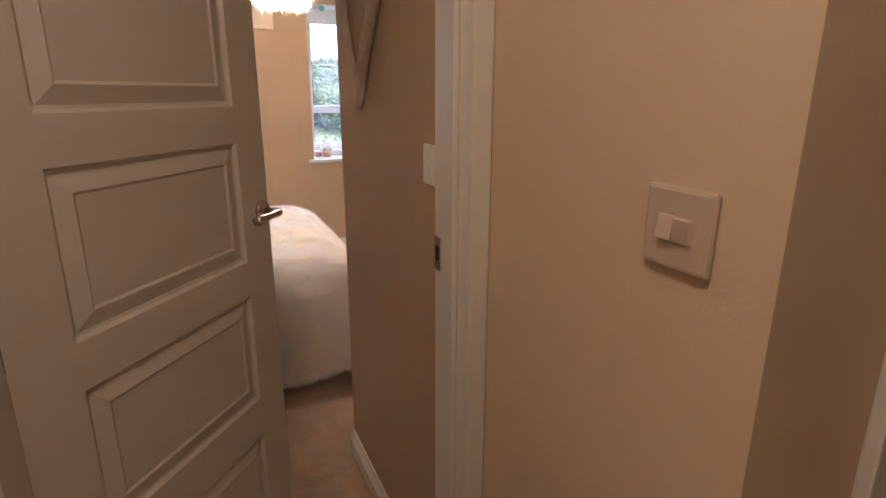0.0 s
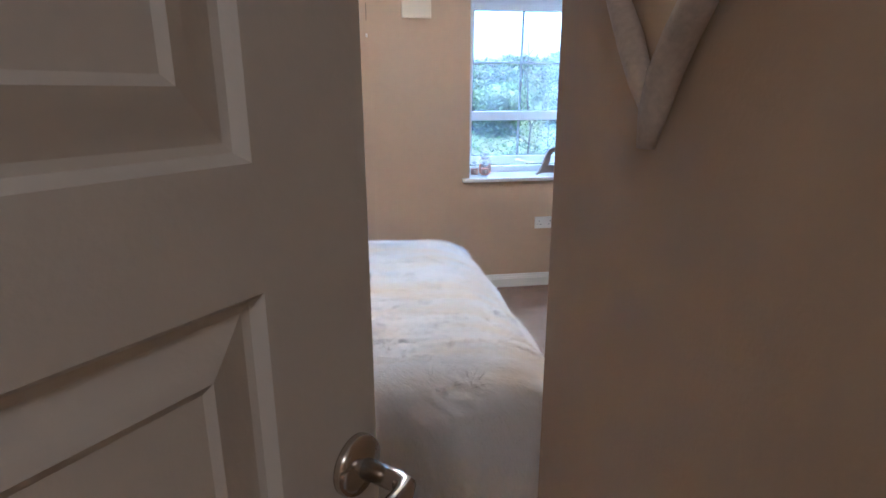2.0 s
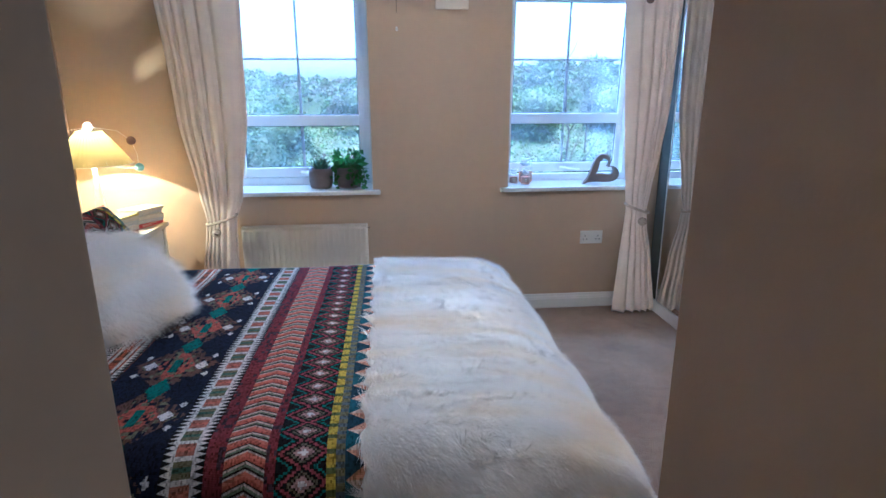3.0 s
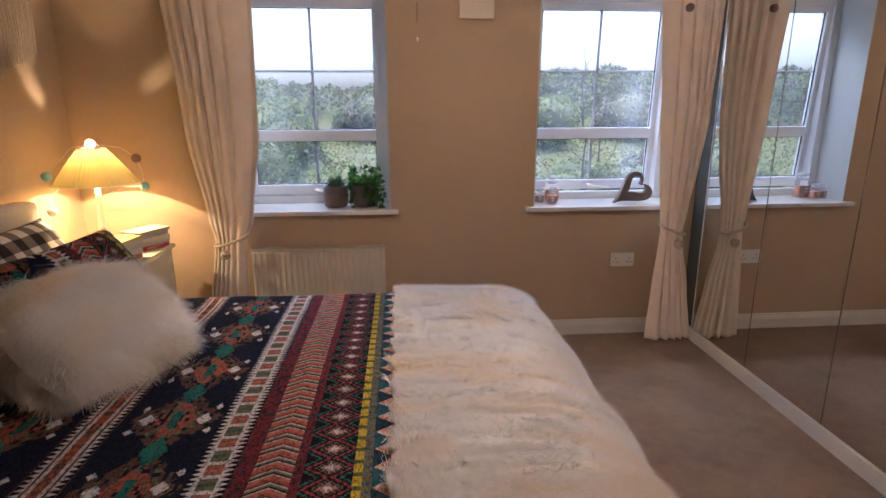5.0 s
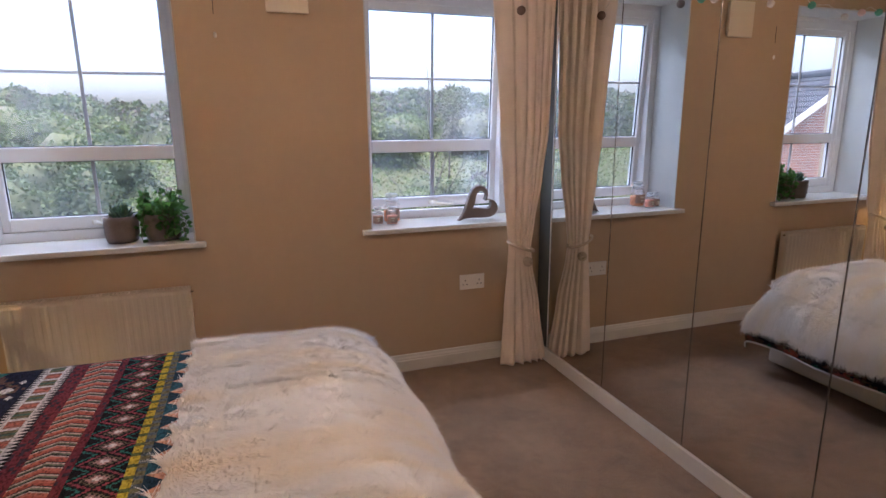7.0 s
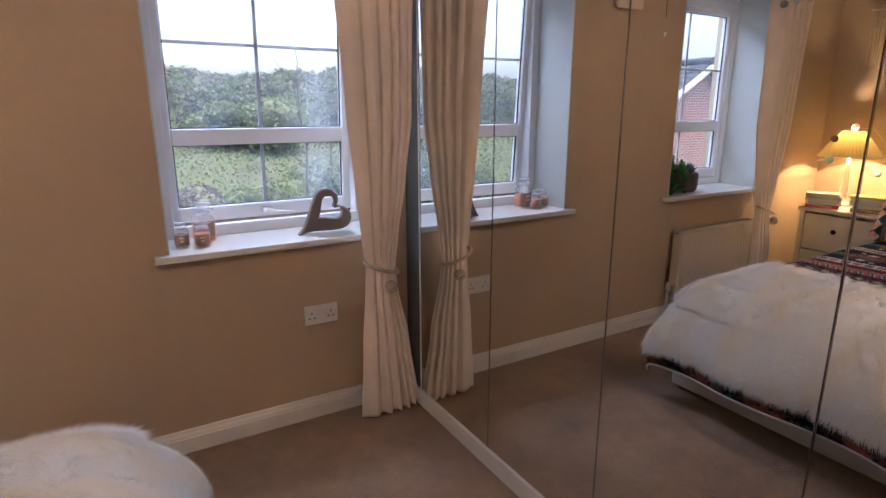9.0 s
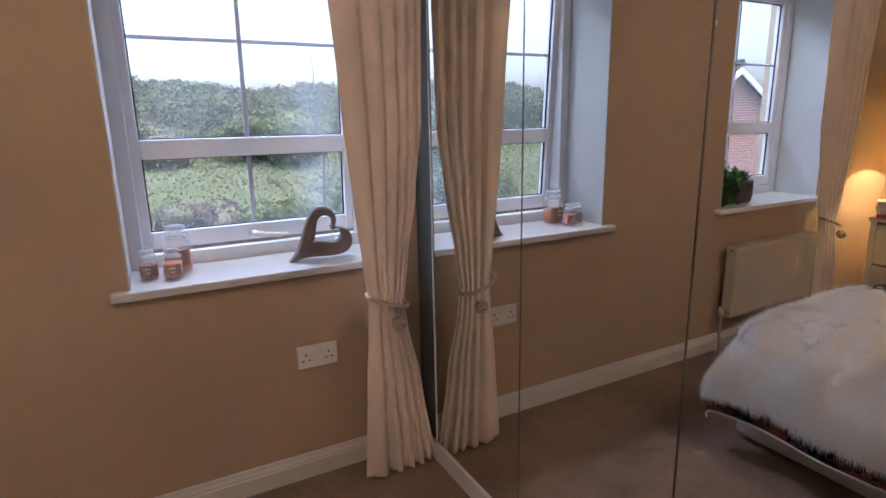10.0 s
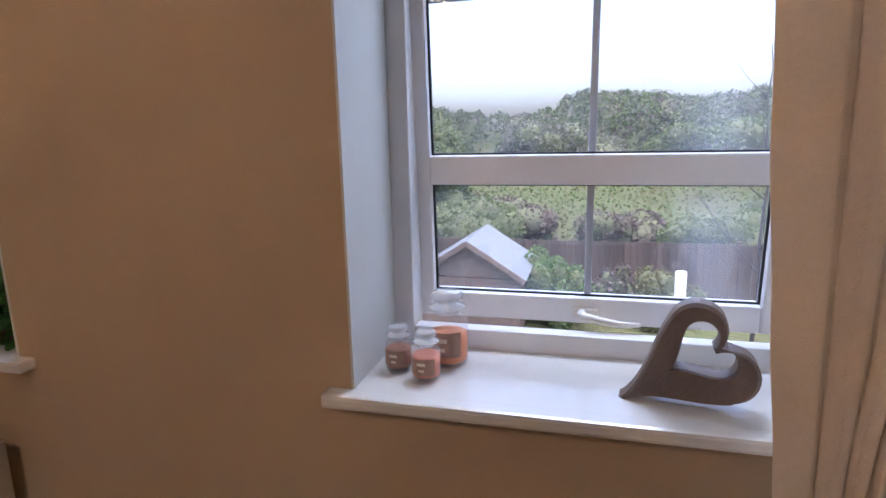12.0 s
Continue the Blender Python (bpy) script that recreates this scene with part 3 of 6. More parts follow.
# ---- windows ----
def window(name, x0, x1, ajar, glass, label):
    """A white casement: outer frame, a top-hung sash with a middle rail and slim glazing bars."""
    w = tagged(new(name), label, "window", kind="structure")
    w.location = ((x0 + x1) / 2, 5.35, 0.80)
    hw, H = (x1 - x0) / 2 - 0.001, 1.218
    fr = bmesh.new()
    t = 0.050
    block(fr, -hw, -hw + t, 0, 0.075, 0, H, 0.004)
    block(fr, hw - t, hw, 0, 0.075, 0, H, 0.004)
    block(fr, -hw + t, hw - t, 0, 0.042, 0, 0.058, 0.004)
    block(fr, -hw + t, hw - t, 0, 0.075, H - t, H, 0.004)
    part("window_frame", fr, M_UPVC, w)
    head = bmesh.new()
    block(head, -hw, hw, 0.0, 0.06, H, HEAD - 0.802, 0.003)
    part("head_trim", head, M_UPVC, w)
    # the sash hangs from its top edge
    top_z = H - t + 0.006
    sash = new("sash", None)
    sash.parent = w
    sash.location = (0, 0.012, top_z)
    sash.rotation_euler = (radians(ajar), 0, 0)
    sw, sh = hw - t + 0.008, top_z - 0.060
    sb = bmesh.new()
    s = 0.040
    mid0, mid1 = 0.383 - top_z, 0.450 - top_z
    block(sb, -sw, -sw + s, 0, 0.05, -sh, 0, 0.006)
    block(sb, sw - s, sw, 0, 0.05, -sh, 0, 0.006)
    block(sb, -sw + s, sw - s, 0, 0.05, -sh, -sh + 0.062, 0.006)
    block(sb, -sw + s, sw - s, 0, 0.05, -s - 0.002, 0, 0.006)
    block(sb, -sw + s, sw - s, -0.001, 0.05, mid0, mid1, 0.006)
    part("sash_frame", sb, M_UPVC, sash)
    gk = bmesh.new()
    for za, zb in ((-sh + 0.062, mid0), (mid1, -s - 0.002)):
        for xa, xb, zc, zd in ((-sw + s, -sw + s + 0.005, za, zb), (sw - s - 0.005, sw - s, za, zb), (-sw + s, sw - s, za, za + 0.004), (-sw + s, sw - s, zb - 0.004, zb)):
            block(gk, xa, xb, 0.018, 0.024, zc, zd)
    part("glazing_seal", gk, M_SEAL, sash)
    g = bmesh.new()
    block(g, -sw + s - 0.004, sw - s + 0.004, 0.026, 0.030, -sh + 0.058, mid0 + 0.004)
    pane = part("lower_pane", g, glass, sash)
    pane.visible_shadow = False
    g = bmesh.new()
    block(g, -sw + s - 0.004, sw - s + 0.004, 0.026, 0.030, mid1 - 0.004, -s + 0.002)
    pane = part("upper_pane", g, glass, sash)
    pane.visible_shadow = False
    hb = 0.787 - top_z
    for nm, xa, xb, zc, zd in (("glazing_bar", -0.008, 0.008, -sh + 0.060, mid0), ("glazing_bar", -0.008, 0.008, mid1, -s - 0.002), ("glazing_bar", -sw + s, -0.009, hb - 0.007, hb + 0.007), ("glazing_bar", 0.009, sw - s, hb - 0.007, hb + 0.007)):
        part(nm, one_block(xa, xb, 0.0305, 0.037, zc, zd, 0.002), M_BAR, sash, "grey glazing bar")
    hd = bmesh.new()
    block(hd, -0.03, 0.025, -0.010, 0.0, -sh + 0.018, -sh + 0.040, 0.004)
    tube(hd, [(-0.012, -0.010, -sh + 0.03), (-0.005, -0.030, -sh + 0.028), (0.03, -0.034, -sh + 0.022), (0.075, -0.034, -sh + 0.016), (0.115, -0.034, -sh + 0.018)], [0.010, 0.010, 0.009, 0.008, 0.005])
    part("window_handle", hd, M_PLASTIC, sash, "white lever handle", smooth=True)
    return w


window("window_1", *OPENINGS[0], 0.0, M_GLASS, "white closed casement window with slim glazing bars")
window("window_2", *OPENINGS[1], 3.4, M_GLASS2, "white casement window standing slightly ajar")
for i, (x0, x1) in enumerate(OPENINGS):
    bm = bmesh.new()
    block(bm, x0 - 0.048 if i == 0 else x0 - 0.05, x1 + 0.045 if i == 0 else XM - 0.055, 5.055, YW + 0.004, SILL - 0.028, SILL, 0.008)
    block(bm, x0 + 0.001, x1 - 0.001, YW - 0.014, 5.352, SILL - 0.024, SILL - 0.0003)
    setting("window_sill_%d" % (i + 1), bm, M_SILL, "white painted window sill with a rounded nose", "window sill")
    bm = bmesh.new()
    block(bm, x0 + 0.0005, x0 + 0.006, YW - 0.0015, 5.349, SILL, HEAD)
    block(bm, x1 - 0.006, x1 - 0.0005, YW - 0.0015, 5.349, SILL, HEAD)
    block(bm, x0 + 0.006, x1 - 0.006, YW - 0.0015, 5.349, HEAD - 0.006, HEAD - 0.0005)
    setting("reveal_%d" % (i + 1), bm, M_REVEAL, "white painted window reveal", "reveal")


# ---- doorway and door ----
lining = tagged(new("door_lining"), "white painted door lining with a stop", "door frame", kind="structure")
for name, *size in (("jamb", 0.708, 0.734, 1.085, 1.190, 0, 2.02), ("jamb", -0.004, 0.018, 1.085, 1.19, 0, 2.02), ("head", 0.0185, 0.7075, 1.085, 1.1895, 1.995, 2.02), ("stop", 0.697, 0.7075, 1.090, 1.128, 0, 1.9945)):
    part(name, one_block(*size, 0.002), M_TRIM, lining)
bm = bmesh.new()
block(bm, 0.722, XC - 0.009, 1.068, 1.0845, 0, 2.06, 0.004)
block(bm, -0.07, -0.008, 1.068, 1.0995, 0, 2.06, 0.004)
block(bm, -0.008, 0.722, 1.068, 1.0845, 2.0, 2.06, 0.004)
setting("architrave", bm, M_TRIM, "white painted architrave round the doorway", "architrave")
plate = thing("strike_plate", (0.7075, 1.174, 1.08), "small brass strike plate let into the door lining", "strike plate")
part("plate", one_block(-0.002, 0.0005, -0.012, 0.012, -0.032, 0.032, 0.0008), M_CHROME, plate)
part("keep", one_block(-0.0030, -0.001, -0.006, 0.009, -0.014, 0.014), M_DARK, plate)


def panelled_door(name, width, height, panels, label):
    """A moulded panel door, hinged at the origin, lying along +x; the face with the panels looks to -y."""
    d = tagged(new(name), label, "door", kind="structure")
    th = 0.040
    xa, xb = 0.118, width - 0.109
    for side in (0, 1):
        bm = bmesh.new()
        y = 0.0 if side == 0 else th

        def quad(pts):
            bm.faces.new([bm.verts.new(p) for p in (pts if side == 0 else reversed(pts))])

        zs = [0.0] + [z for p in panels for z in p] + [height]
        quad([(0, y, 0), (xa, y, 0), (xa, y, height), (0, y, height)])
        quad([(xb, y, 0), (width, y, 0), (width, y, height), (xb, y, height)])
        for z0, z1 in zip(zs[0::2], zs[1::2]):
            quad([(xa, y, z0), (xb, y, z0), (xb, y, z1), (xa, y, z1)])
        s = 1 if side == 0 else -1
        for z0, z1 in panels:
            loops = ((0, 0), (0.006, 0.009), (0.012, 0.010), (0.034, 0.003), (0.044, 0.0005), (0.050, 0.004), (0.056, 0.004))
            for (i0, d0), (i1, d1) in zip(loops, loops[1:]):
                ra = [(xa + i0, z0 + i0), (xb - i0, z0 + i0), (xb - i0, z1 - i0), (xa + i0, z1 - i0)]
                rb = [(xa + i1, z0 + i1), (xb - i1, z0 + i1), (xb - i1, z1 - i1), (xa + i1, z1 - i1)]
                for k in range(4):
                    p, q, r, t = ra[k], ra[(k + 1) % 4], rb[(k + 1) % 4], rb[k]
                    quad([(p[0], y + s * d0, p[1]), (q[0], y + s * d0, q[1]), (r[0], y + s * d1, r[1]), (t[0], y + s * d1, t[1])])
            i, dd = loops[-1]
            quad([(xa + i, y + s * dd, z0 + i), (xb - i, y + s * dd, z0 + i), (xb - i, y + s * dd, z1 - i), (xa + i, y + s * dd, z1 - i)])
        part("door_face", bm, M_DOOR, d)
    bm = bmesh.new()
    for pts in (((0, 0, 0), (0, 0, height), (0, th, height), (0, th, 0)), ((width, 0, 0), (width, th, 0), (width, th, height), (width, 0, height)), ((0, 0, height), (width, 0, height), (width, th, height), (0, th, height)), ((0, 0, 0), (0, th, 0), (width, th, 0), (width, 0, 0))):
        bm.faces.new([bm.verts.new(p) for p in pts])
    part("door_edge", bm, M_DOOR, d)
    return d


def lever(door, x, z, side):
    """A round rose with a flared lever that points back to the hinge."""
    y0 = 0.0 if side < 0 else 0.04
    turn = Matrix.Translation((x, y0, z)) @ pose(0, 0, 0, 90 if side < 0 else -90)
    bm = bmesh.new()
    lathe(bm, ((0.026, 0), (0.0265, 0.004), (0.025, 0.009), (0.014, 0.0105), (0.010, 0.013)), 28, m=turn)
    rose = part("door_handle", bm, M_CHROME, door, "satin nickel lever handle on a round rose", smooth=True)
    bm = bmesh.new()
    s = side
    tube(bm, [(x, y0 + s * 0.012, z), (x, y0 + s * 0.045, z), (x - 0.003, y0 + s * 0.054, z), (x - 0.012, y0 + s * 0.058, z), (x - 0.05, y0 + s * 0.058, z - 0.001), (x - 0.094, y0 + s * 0.057, z - 0.003), (x - 0.106, y0 + s * 0.057, z - 0.003)], [0.009, 0.009, 0.0095, 0.009, 0.0075, 0.0125, 0.0115], 14)
    part("lever", bm, M_CHROME, rose, smooth=True)


PANELS = ((0.169, 0.464), (0.572, 0.864), (0.953, 1.247), (1.330, 1.85))
door = panelled_door("door_1", 0.714, 1.975, PANELS, "white panelled door standing half open")
door.matrix_world = pose(0.017, 1.193, 0.008, 0, 0, 50.7)
lever(door, 0.682, 1.070, -1)
lever(door, 0.682, 1.070, 1)
for z in (0.22, 1.0, 1.75):
    bm = bmesh.new()
    tube(bm, [(-0.004, 0.002, z - 0.04), (-0.004, 0.002, z + 0.04)], 0.005, 8)
    part("hinge", bm, M_CHROME, door, "steel butt hinge")
door2 = panelled_door("door_2", 0.71, 1.975, PANELS, "white panelled door, closed, off the landing")
door2.matrix_world = pose(1.027, 0.63, 0.008)
bm = bmesh.new()
block(bm, 0.945, 1.01, 0.530, 0.5495, 0, 2.06, 0.004)
block(bm, 1.76, 1.825, 0.530, 0.5495, 0, 2.06, 0.004)
block(bm, 1.01, 1.76, 0.530, 0.5495, 1.995, 2.06, 0.004)
setting("architrave_2", bm, M_TRIM, "white painted architrave of another doorway", "architrave")
bm = bmesh.new()
block(bm, 1.001, 1.024, 0.551, 1.0, 0, 2.0, 0.002)
block(bm, 1.745, 1.769, 0.551, 1.0, 0, 2.0, 0.002)
setting("door_lining_2", bm, M_TRIM, "white painted door lining", "door frame")


# ---- mirrored wardrobe ----
JOINTS = (4.932, 4.409, 3.871, 3.335, 2.798, 2.262)
wardrobe = thing("wardrobe", (XM, 3.6, 0), "fitted wardrobe with full-height mirrored doors on a white plinth", "wardrobe")
part("plinth", one_block(-0.008, 0.05, 2.15 - 3.6, YW - 3.6 - 0.002, 0.0, 0.074, 0.003), M_TRIM, wardrobe, "white plinth")
part("carcass", one_block(0.03, 0.56, 2.16 - 3.6, YW - 3.6 - 0.003, 0.076, 2.3), M_TRIM, wardrobe)
# this strip's dark colour paints the shaded gap next to the curtain
part("filler_panel", one_block(0.004, 0.028, JOINTS[0] + 0.012 - 3.6, YW - 3.6 - 0.018, 0.076, 2.3, 0.002), M_FILLER, wardrobe, "filler strip coloured dark grey for the shaded gap beside the curtain")
part("edge_profile", one_block(-0.004, 0.028, JOINTS[0] + 0.002 - 3.6, JOINTS[0] + 0.010 - 3.6, 0.076, 2.3, 0.002), M_TRIM, wardrobe, "narrow white edge profile")
part("filler_panel", one_block(0.004, 0.028, 2.15 - 3.6, JOINTS[-1] - 0.004 - 3.6, 0.076, 2.3, 0.002), M_TRIM, wardrobe)
part("pelmet", one_block(-0.004, 0.56, 2.15 - 3.6, YW - 3.6 - 0.002, 2.302, TOP - 0.002, 0.003), M_TRIM, wardrobe)
for ya, yb in zip(JOINTS[1:], JOINTS):
    bm = one_block(0.0, 0.006, ya - 3.6 + 0.0022, yb - 3.6 - 0.0022, 0.079, 2.298, 0.0008)
    pane = part("mirror_door", bm, M_MIRROR, wardrobe, "mirrored door panel")
    bm = bmesh.new()
    block(bm, 0.0065, 0.026, ya - 3.6 + 0.0015, yb - 3.6 - 0.0015, 0.078, 2.299)
    part("backing", bm, M_DARK, pane)
    bm = bmesh.new()
    block(bm, -0.0012, 0.006, yb - 3.6 - 0.0022, yb - 3.6 - 0.0012, 0.079, 2.298)
    block(bm, -0.0012, 0.006, ya - 3.6 + 0.0012, ya - 3.6 + 0.0022, 0.079, 2.298)
    part("edge_strip", bm, M_ALU, pane)


# ---- bed ----
BX0, BX1, BY0, BY1 = -1.22, 1.06, 2.95, 4.47
bed = thing("bed", (0, 3.7, 0), "double bed on a cream upholstered divan base", "bed")
part("base", one_block(BX0 + 0.06, BX1, BY0 - 3.7, BY1 - 3.7, 0.02, 0.29, 0.02), M_BEDBASE, bed, "cream upholstered divan base")
part("mattress", one_block(BX0 + 0.06, BX1 - 0.07, BY0 - 3.7 + 0.05, BY1 - 3.7 - 0.04, 0.292, 0.49, 0.06), M_SHEET, bed, "white mattress")
part("headboard", one_block(BX0 - 0.06, BX0 + 0.055, BY0 - 3.75, BY1 - 3.65, 0.0, 0.98, 0.03), M_BEDBASE, bed, "cream upholstered headboard")


def fold(s, a, b, flare=0.06):
    """How far a cloth goes out and down, a length s past the edge of a rounded top."""
    if s <= 0:
        return 0.0, 0.0
    length = (a + b) * 0.79
    k = min(s / length, 1.0) * math.pi / 2
    out, down = a * math.sin(k), b * (1 - math.cos(k))
    if s > length:
        out, down = out + (s - length) * flare, down + (s - length)
    return out, down


def draped(u, v, lift):
    """Where a point of the flat cloth lies once spread over the bed."""
    ox, dx = fold(u - 0.79, 0.41, 0.36, 0.03)
    oy, dy = fold(2.93 - v, 0.16, 0.24, 0.16)
    oz, dz = fold(v - 4.36, 0.16, 0.22, 0.05)
    x, y = min(u, 0.79) + ox, min(max(v, 2.93), 4.36) - oy + oz
    side = max(dy, dz)
    down = math.sqrt(dx * dx + side * side) if dx and side else max(dx, side)
    soft = noise.noise((u * 2.2, v * 2.2, 3.0)) * 0.010 + noise.noise((u * 6, v * 6, 7.0)) * 0.003
    hang = min(1.0, down / 0.3)
    y += hang * (0.028 * math.sin(u * 17 + 1.3 * math.sin(u * 5)) if dy > dz else 0.012 * math.sin(u * 21)) if side else 0.0
    x += hang * 0.016 * math.sin(v * 13 + math.sin(v * 4)) if dx else 0.0
    return Vector((x, y, max(0.012, 0.545 - down + soft + lift)))


def drape_grid(u0, u1, v0, v1, nu, nv, lift, trim=None):
    vs, uvs, fs = [], [], []
    for i in range(nu + 1):
        for j in range(nv + 1):
            u, v = u0 + (u1 - u0) * i / nu, v0 + (v1 - v0) * j / nv
            if trim:
                u, v = trim(u, v)
            vs.append(draped(u, v, lift(u, v) if callable(lift) else lift))
            uvs.append((u, v))
    for i in range(nu):
        for j in range(nv):
            a = i * (nv + 1) + j
            fs.append((a, a + nv + 1, a + nv + 2, a + 1))
    return vs, uvs, fs


def cloth(name, grid, mat, parent, thick, label=""):
    vs, uvs, fs = grid
    ob = sheet(name, vs, fs, mat, parent, label, smooth=True)
    layer = ob.data.uv_layers.new(name="UVMap")
    for loop in ob.data.loops:
        layer.data[loop.index].uv = uvs[loop.vertex_index]
    mod = ob.modifiers.new("thickness", "SOLIDIFY")
    mod.thickness, mod.offset = thick, -1
    return ob


cover = thing("bedspread", (0, 0, 0), "dark woven kilim-patterned quilted bedspread over the bed", "bedspread")
cloth("cloth", drape_grid(-1.15, 1.42, 2.62, 4.66, 128, 110, 0.0), M_KILIM, cover, 0.006)
bm = bmesh.new()
tube(bm, [draped(1.42, 2.62 + 2.04 * i / 80, 0.0) for i in range(81)], 0.005, 6)
part("piping", bm, M_PIPING, cover, "white piped hem")


def fur(name, parent, count, place, length, width, rng, label=""):
    """Hair: thin bent tapering slips; place() gives root, normal and lie."""
    vs, fs = [], []
    for _ in range(count):
        p, n, lie = place(rng)
        ln = length * rng.uniform(0.6, 1.25)
        lie = (lie + Vector((rng.gauss(0, 0.22), rng.gauss(0, 0.22), rng.gauss(0, 0.15)))).normalized()
        side = n.cross(lie)
        if side.length < 1e-4:
            continue
        side = side.normalized() * width * rng.uniform(0.6, 1.3)
        mid = p + (n * 0.52 + lie * 0.6).normalized() * ln * 0.5
        tip = mid + (n * 0.12 + lie).normalized() * ln * 0.5
        k = len(vs)
        vs += [p - side, p + side, mid - side * 0.7, mid + side * 0.7, tip]
        fs += [(k, k + 1, k + 3, k + 2), (k + 2, k + 3, k + 4)]
    ob = sheet(name, vs, fs, M_FUR, parent, label, smooth=False)
    ob["kind"] = "stuff"
    return ob


throw = thing("fur_throw", (0, 0, 0), "long-haired cream faux-fur throw over the foot of the bed", "throw")


def tufts(u, v):
    """How the long hair heaps into soft ridges."""
    s = u + 0.25 * noise.noise((u * 4.0, v * 4.0, 9.0))
    return max(0.004, 0.006 + 0.017 * noise.noise((s * 2.4, v * 6.5, 0.3)) + 0.007 * noise.noise((s * 11.0, v * 20.0, 5.0)))


def throw_edge(u, v):
    return u + (0.006 * math.sin(v * 41) + 0.004 * math.sin(v * 97)) * max(0.0, 1 - (u - 0.42) / 0.1), v


cloth("backing", drape_grid(0.42, 1.33, 2.36, 4.60, 80, 190, tufts, throw_edge), M_FURBASE, throw, 0.008)
rng = random.Random(5)


def throw_place(r):
    u, v = 0.42 + 0.92 * r.random(), 2.36 + 2.25 * r.random()
    u, v = throw_edge(u, v)
    e = 0.01
    p, a, b = draped(u, v, tufts(u, v)), draped(u + e, v, tufts(u + e, v)), draped(u, v + e, tufts(u, v + e))
    n = (a - p).cross(b - p).normalized()
    t = 1.3 * noise.noise((u * 3.0, v * 3.0, 1.0)) + 1.5 * noise.noise((u * 8.0, v * 13.0, 4.0)) + 1.2 * noise.noise((u * 26.0, v * 32.0, 6.0))
    lie = ((a - p).normalized() * math.cos(t + 0.6) + (b - p).normalized() * math.sin(t - 0.9)).normalized()
    if p.z < 0.44:
        lie = (lie * 0.4 + Vector((0, 0, -1))).normalized()
    near_edge = max(0.0, 1 - (u - 0.40) / 0.16)
    lie = (lie + Vector((-0.8 * near_edge ** 2, 0, 0))).normalized()
    return p, n, lie


fur("hair", throw, 230000, throw_place, 0.052, 0.0010, rng, "long cream hair")


# ---- pillows and cushions ----
def pillow(name, parent, mat, w, h, t, uv0=(0, 0), seed=0, rounded=0.0):
    """A stuffed case in x (width) and z (height), thick along y; corners drawn out."""
    n = 26
    vs, uvs, fs = [], [], []
    for side in (1, -1):
        for i in range(n + 1):
            for j in range(n + 1):
                a, b = 2 * i / n - 1, 2 * j / n - 1
                puff = (max(0.0, 1 - a ** 4) ** 0.55) * (max(0.0, 1 - b ** 4) ** 0.55)
                pinch = 1 - 0.06 * (1 - abs(a) ** 3) * abs(b) ** 3 - 0.06 * (1 - abs(b) ** 3) * abs(a) ** 3
                if rounded:
                    ra, rb_ = a * math.sqrt(1 - b * b / 2), b * math.sqrt(1 - a * a / 2)
                    full = math.sqrt(max(0.0, 1 - (ra * ra + rb_ * rb_) ** 1.3))
                    a, b = a + (ra - a) * rounded, b + (rb_ - b) * rounded
                    puff, pinch = puff + (full - puff) * rounded, 1 + (pinch - 1) * (1 - rounded)
                dent = 0.012 * noise.noise((a * 2 + seed, b * 2, side))
                vs.append(((w / 2) * a * pinch, side * (t / 2 * puff + dent * puff), h / 2 + (h / 2) * b * pinch))
                uvs.append((uv0[0] + (w / 2) * a, uv0[1] + (h / 2) * b))
    for s in range(2):
        base = s * (n + 1) ** 2
        for i in range(n):
            for j in range(n):
                q = base + i * (n + 1) + j
                f = (q, q + n + 1, q + n + 2, q + 1)
                fs.append(f if s else tuple(reversed(f)))
    ob = sheet(name, vs, fs, mat, parent, smooth=True)
    layer = ob.data.uv_layers.new(name="UVMap")
    for loop in ob.data.loops:
        layer.data[loop.index].uv = uvs[loop.vertex_index]
    return ob


def put_pillow(at, lean, turn, *args, **kw):
    label, category, mat, w, h, t = args
    name = kw.pop("name")
    ob = pillow(name, None, mat, w, h, t, **kw)
    ob.matrix_world = pose(*at, 0, 0, turn) @ pose(0, 0, 0, lean)
    return tagged(ob, label, category)


put_pillow((-0.93, 4.16, 0.55), -32, 90, "black and white checked pillow leaning on the headboard", "pillow", M_GINGHAM, 0.66, 0.42, 0.15, name="pillow", seed=1)
put_pillow((-1.03, 3.36, 0.55), -32, 90, "black and white checked pillow leaning on the headboard", "pillow", M_GINGHAM, 0.66, 0.42, 0.15, name="pillow", seed=2)
put_pillow((-0.68, 4.12, 0.545), -36, 84, "kilim-patterned pillow leaning on another pillow", "pillow", M_KILIM, 0.66, 0.39, 0.15, name="pillow", seed=3, uv0=(0.12, 3.4))
put_pillow((-0.80, 3.34, 0.545), -36, 92, "kilim-patterned pillow leaning on another pillow", "pillow", M_KILIM, 0.68, 0.42, 0.15, name="pillow", seed=4, uv0=(-0.1, 3.3))
fc = thing("fur_cushion", (-0.385, 3.60, 0.535), "round-cornered fluffy white faux-fur cushion on the bed", "cushion", turn=64)
core = pillow("case", fc, M_FURBASE, 0.49, 0.46, 0.29, seed=9, rounded=0.55)
core.matrix_parent_inverse = Matrix.Identity(4)
core.rotation_euler = (radians(-54), 0, 0)
TURN_CORE = Matrix.Rotation(radians(-54), 3, "X")
core_verts = [v.co.copy() for v in core.data.vertices]
core_norms = [v.normal.copy() for v in core.data.vertices]


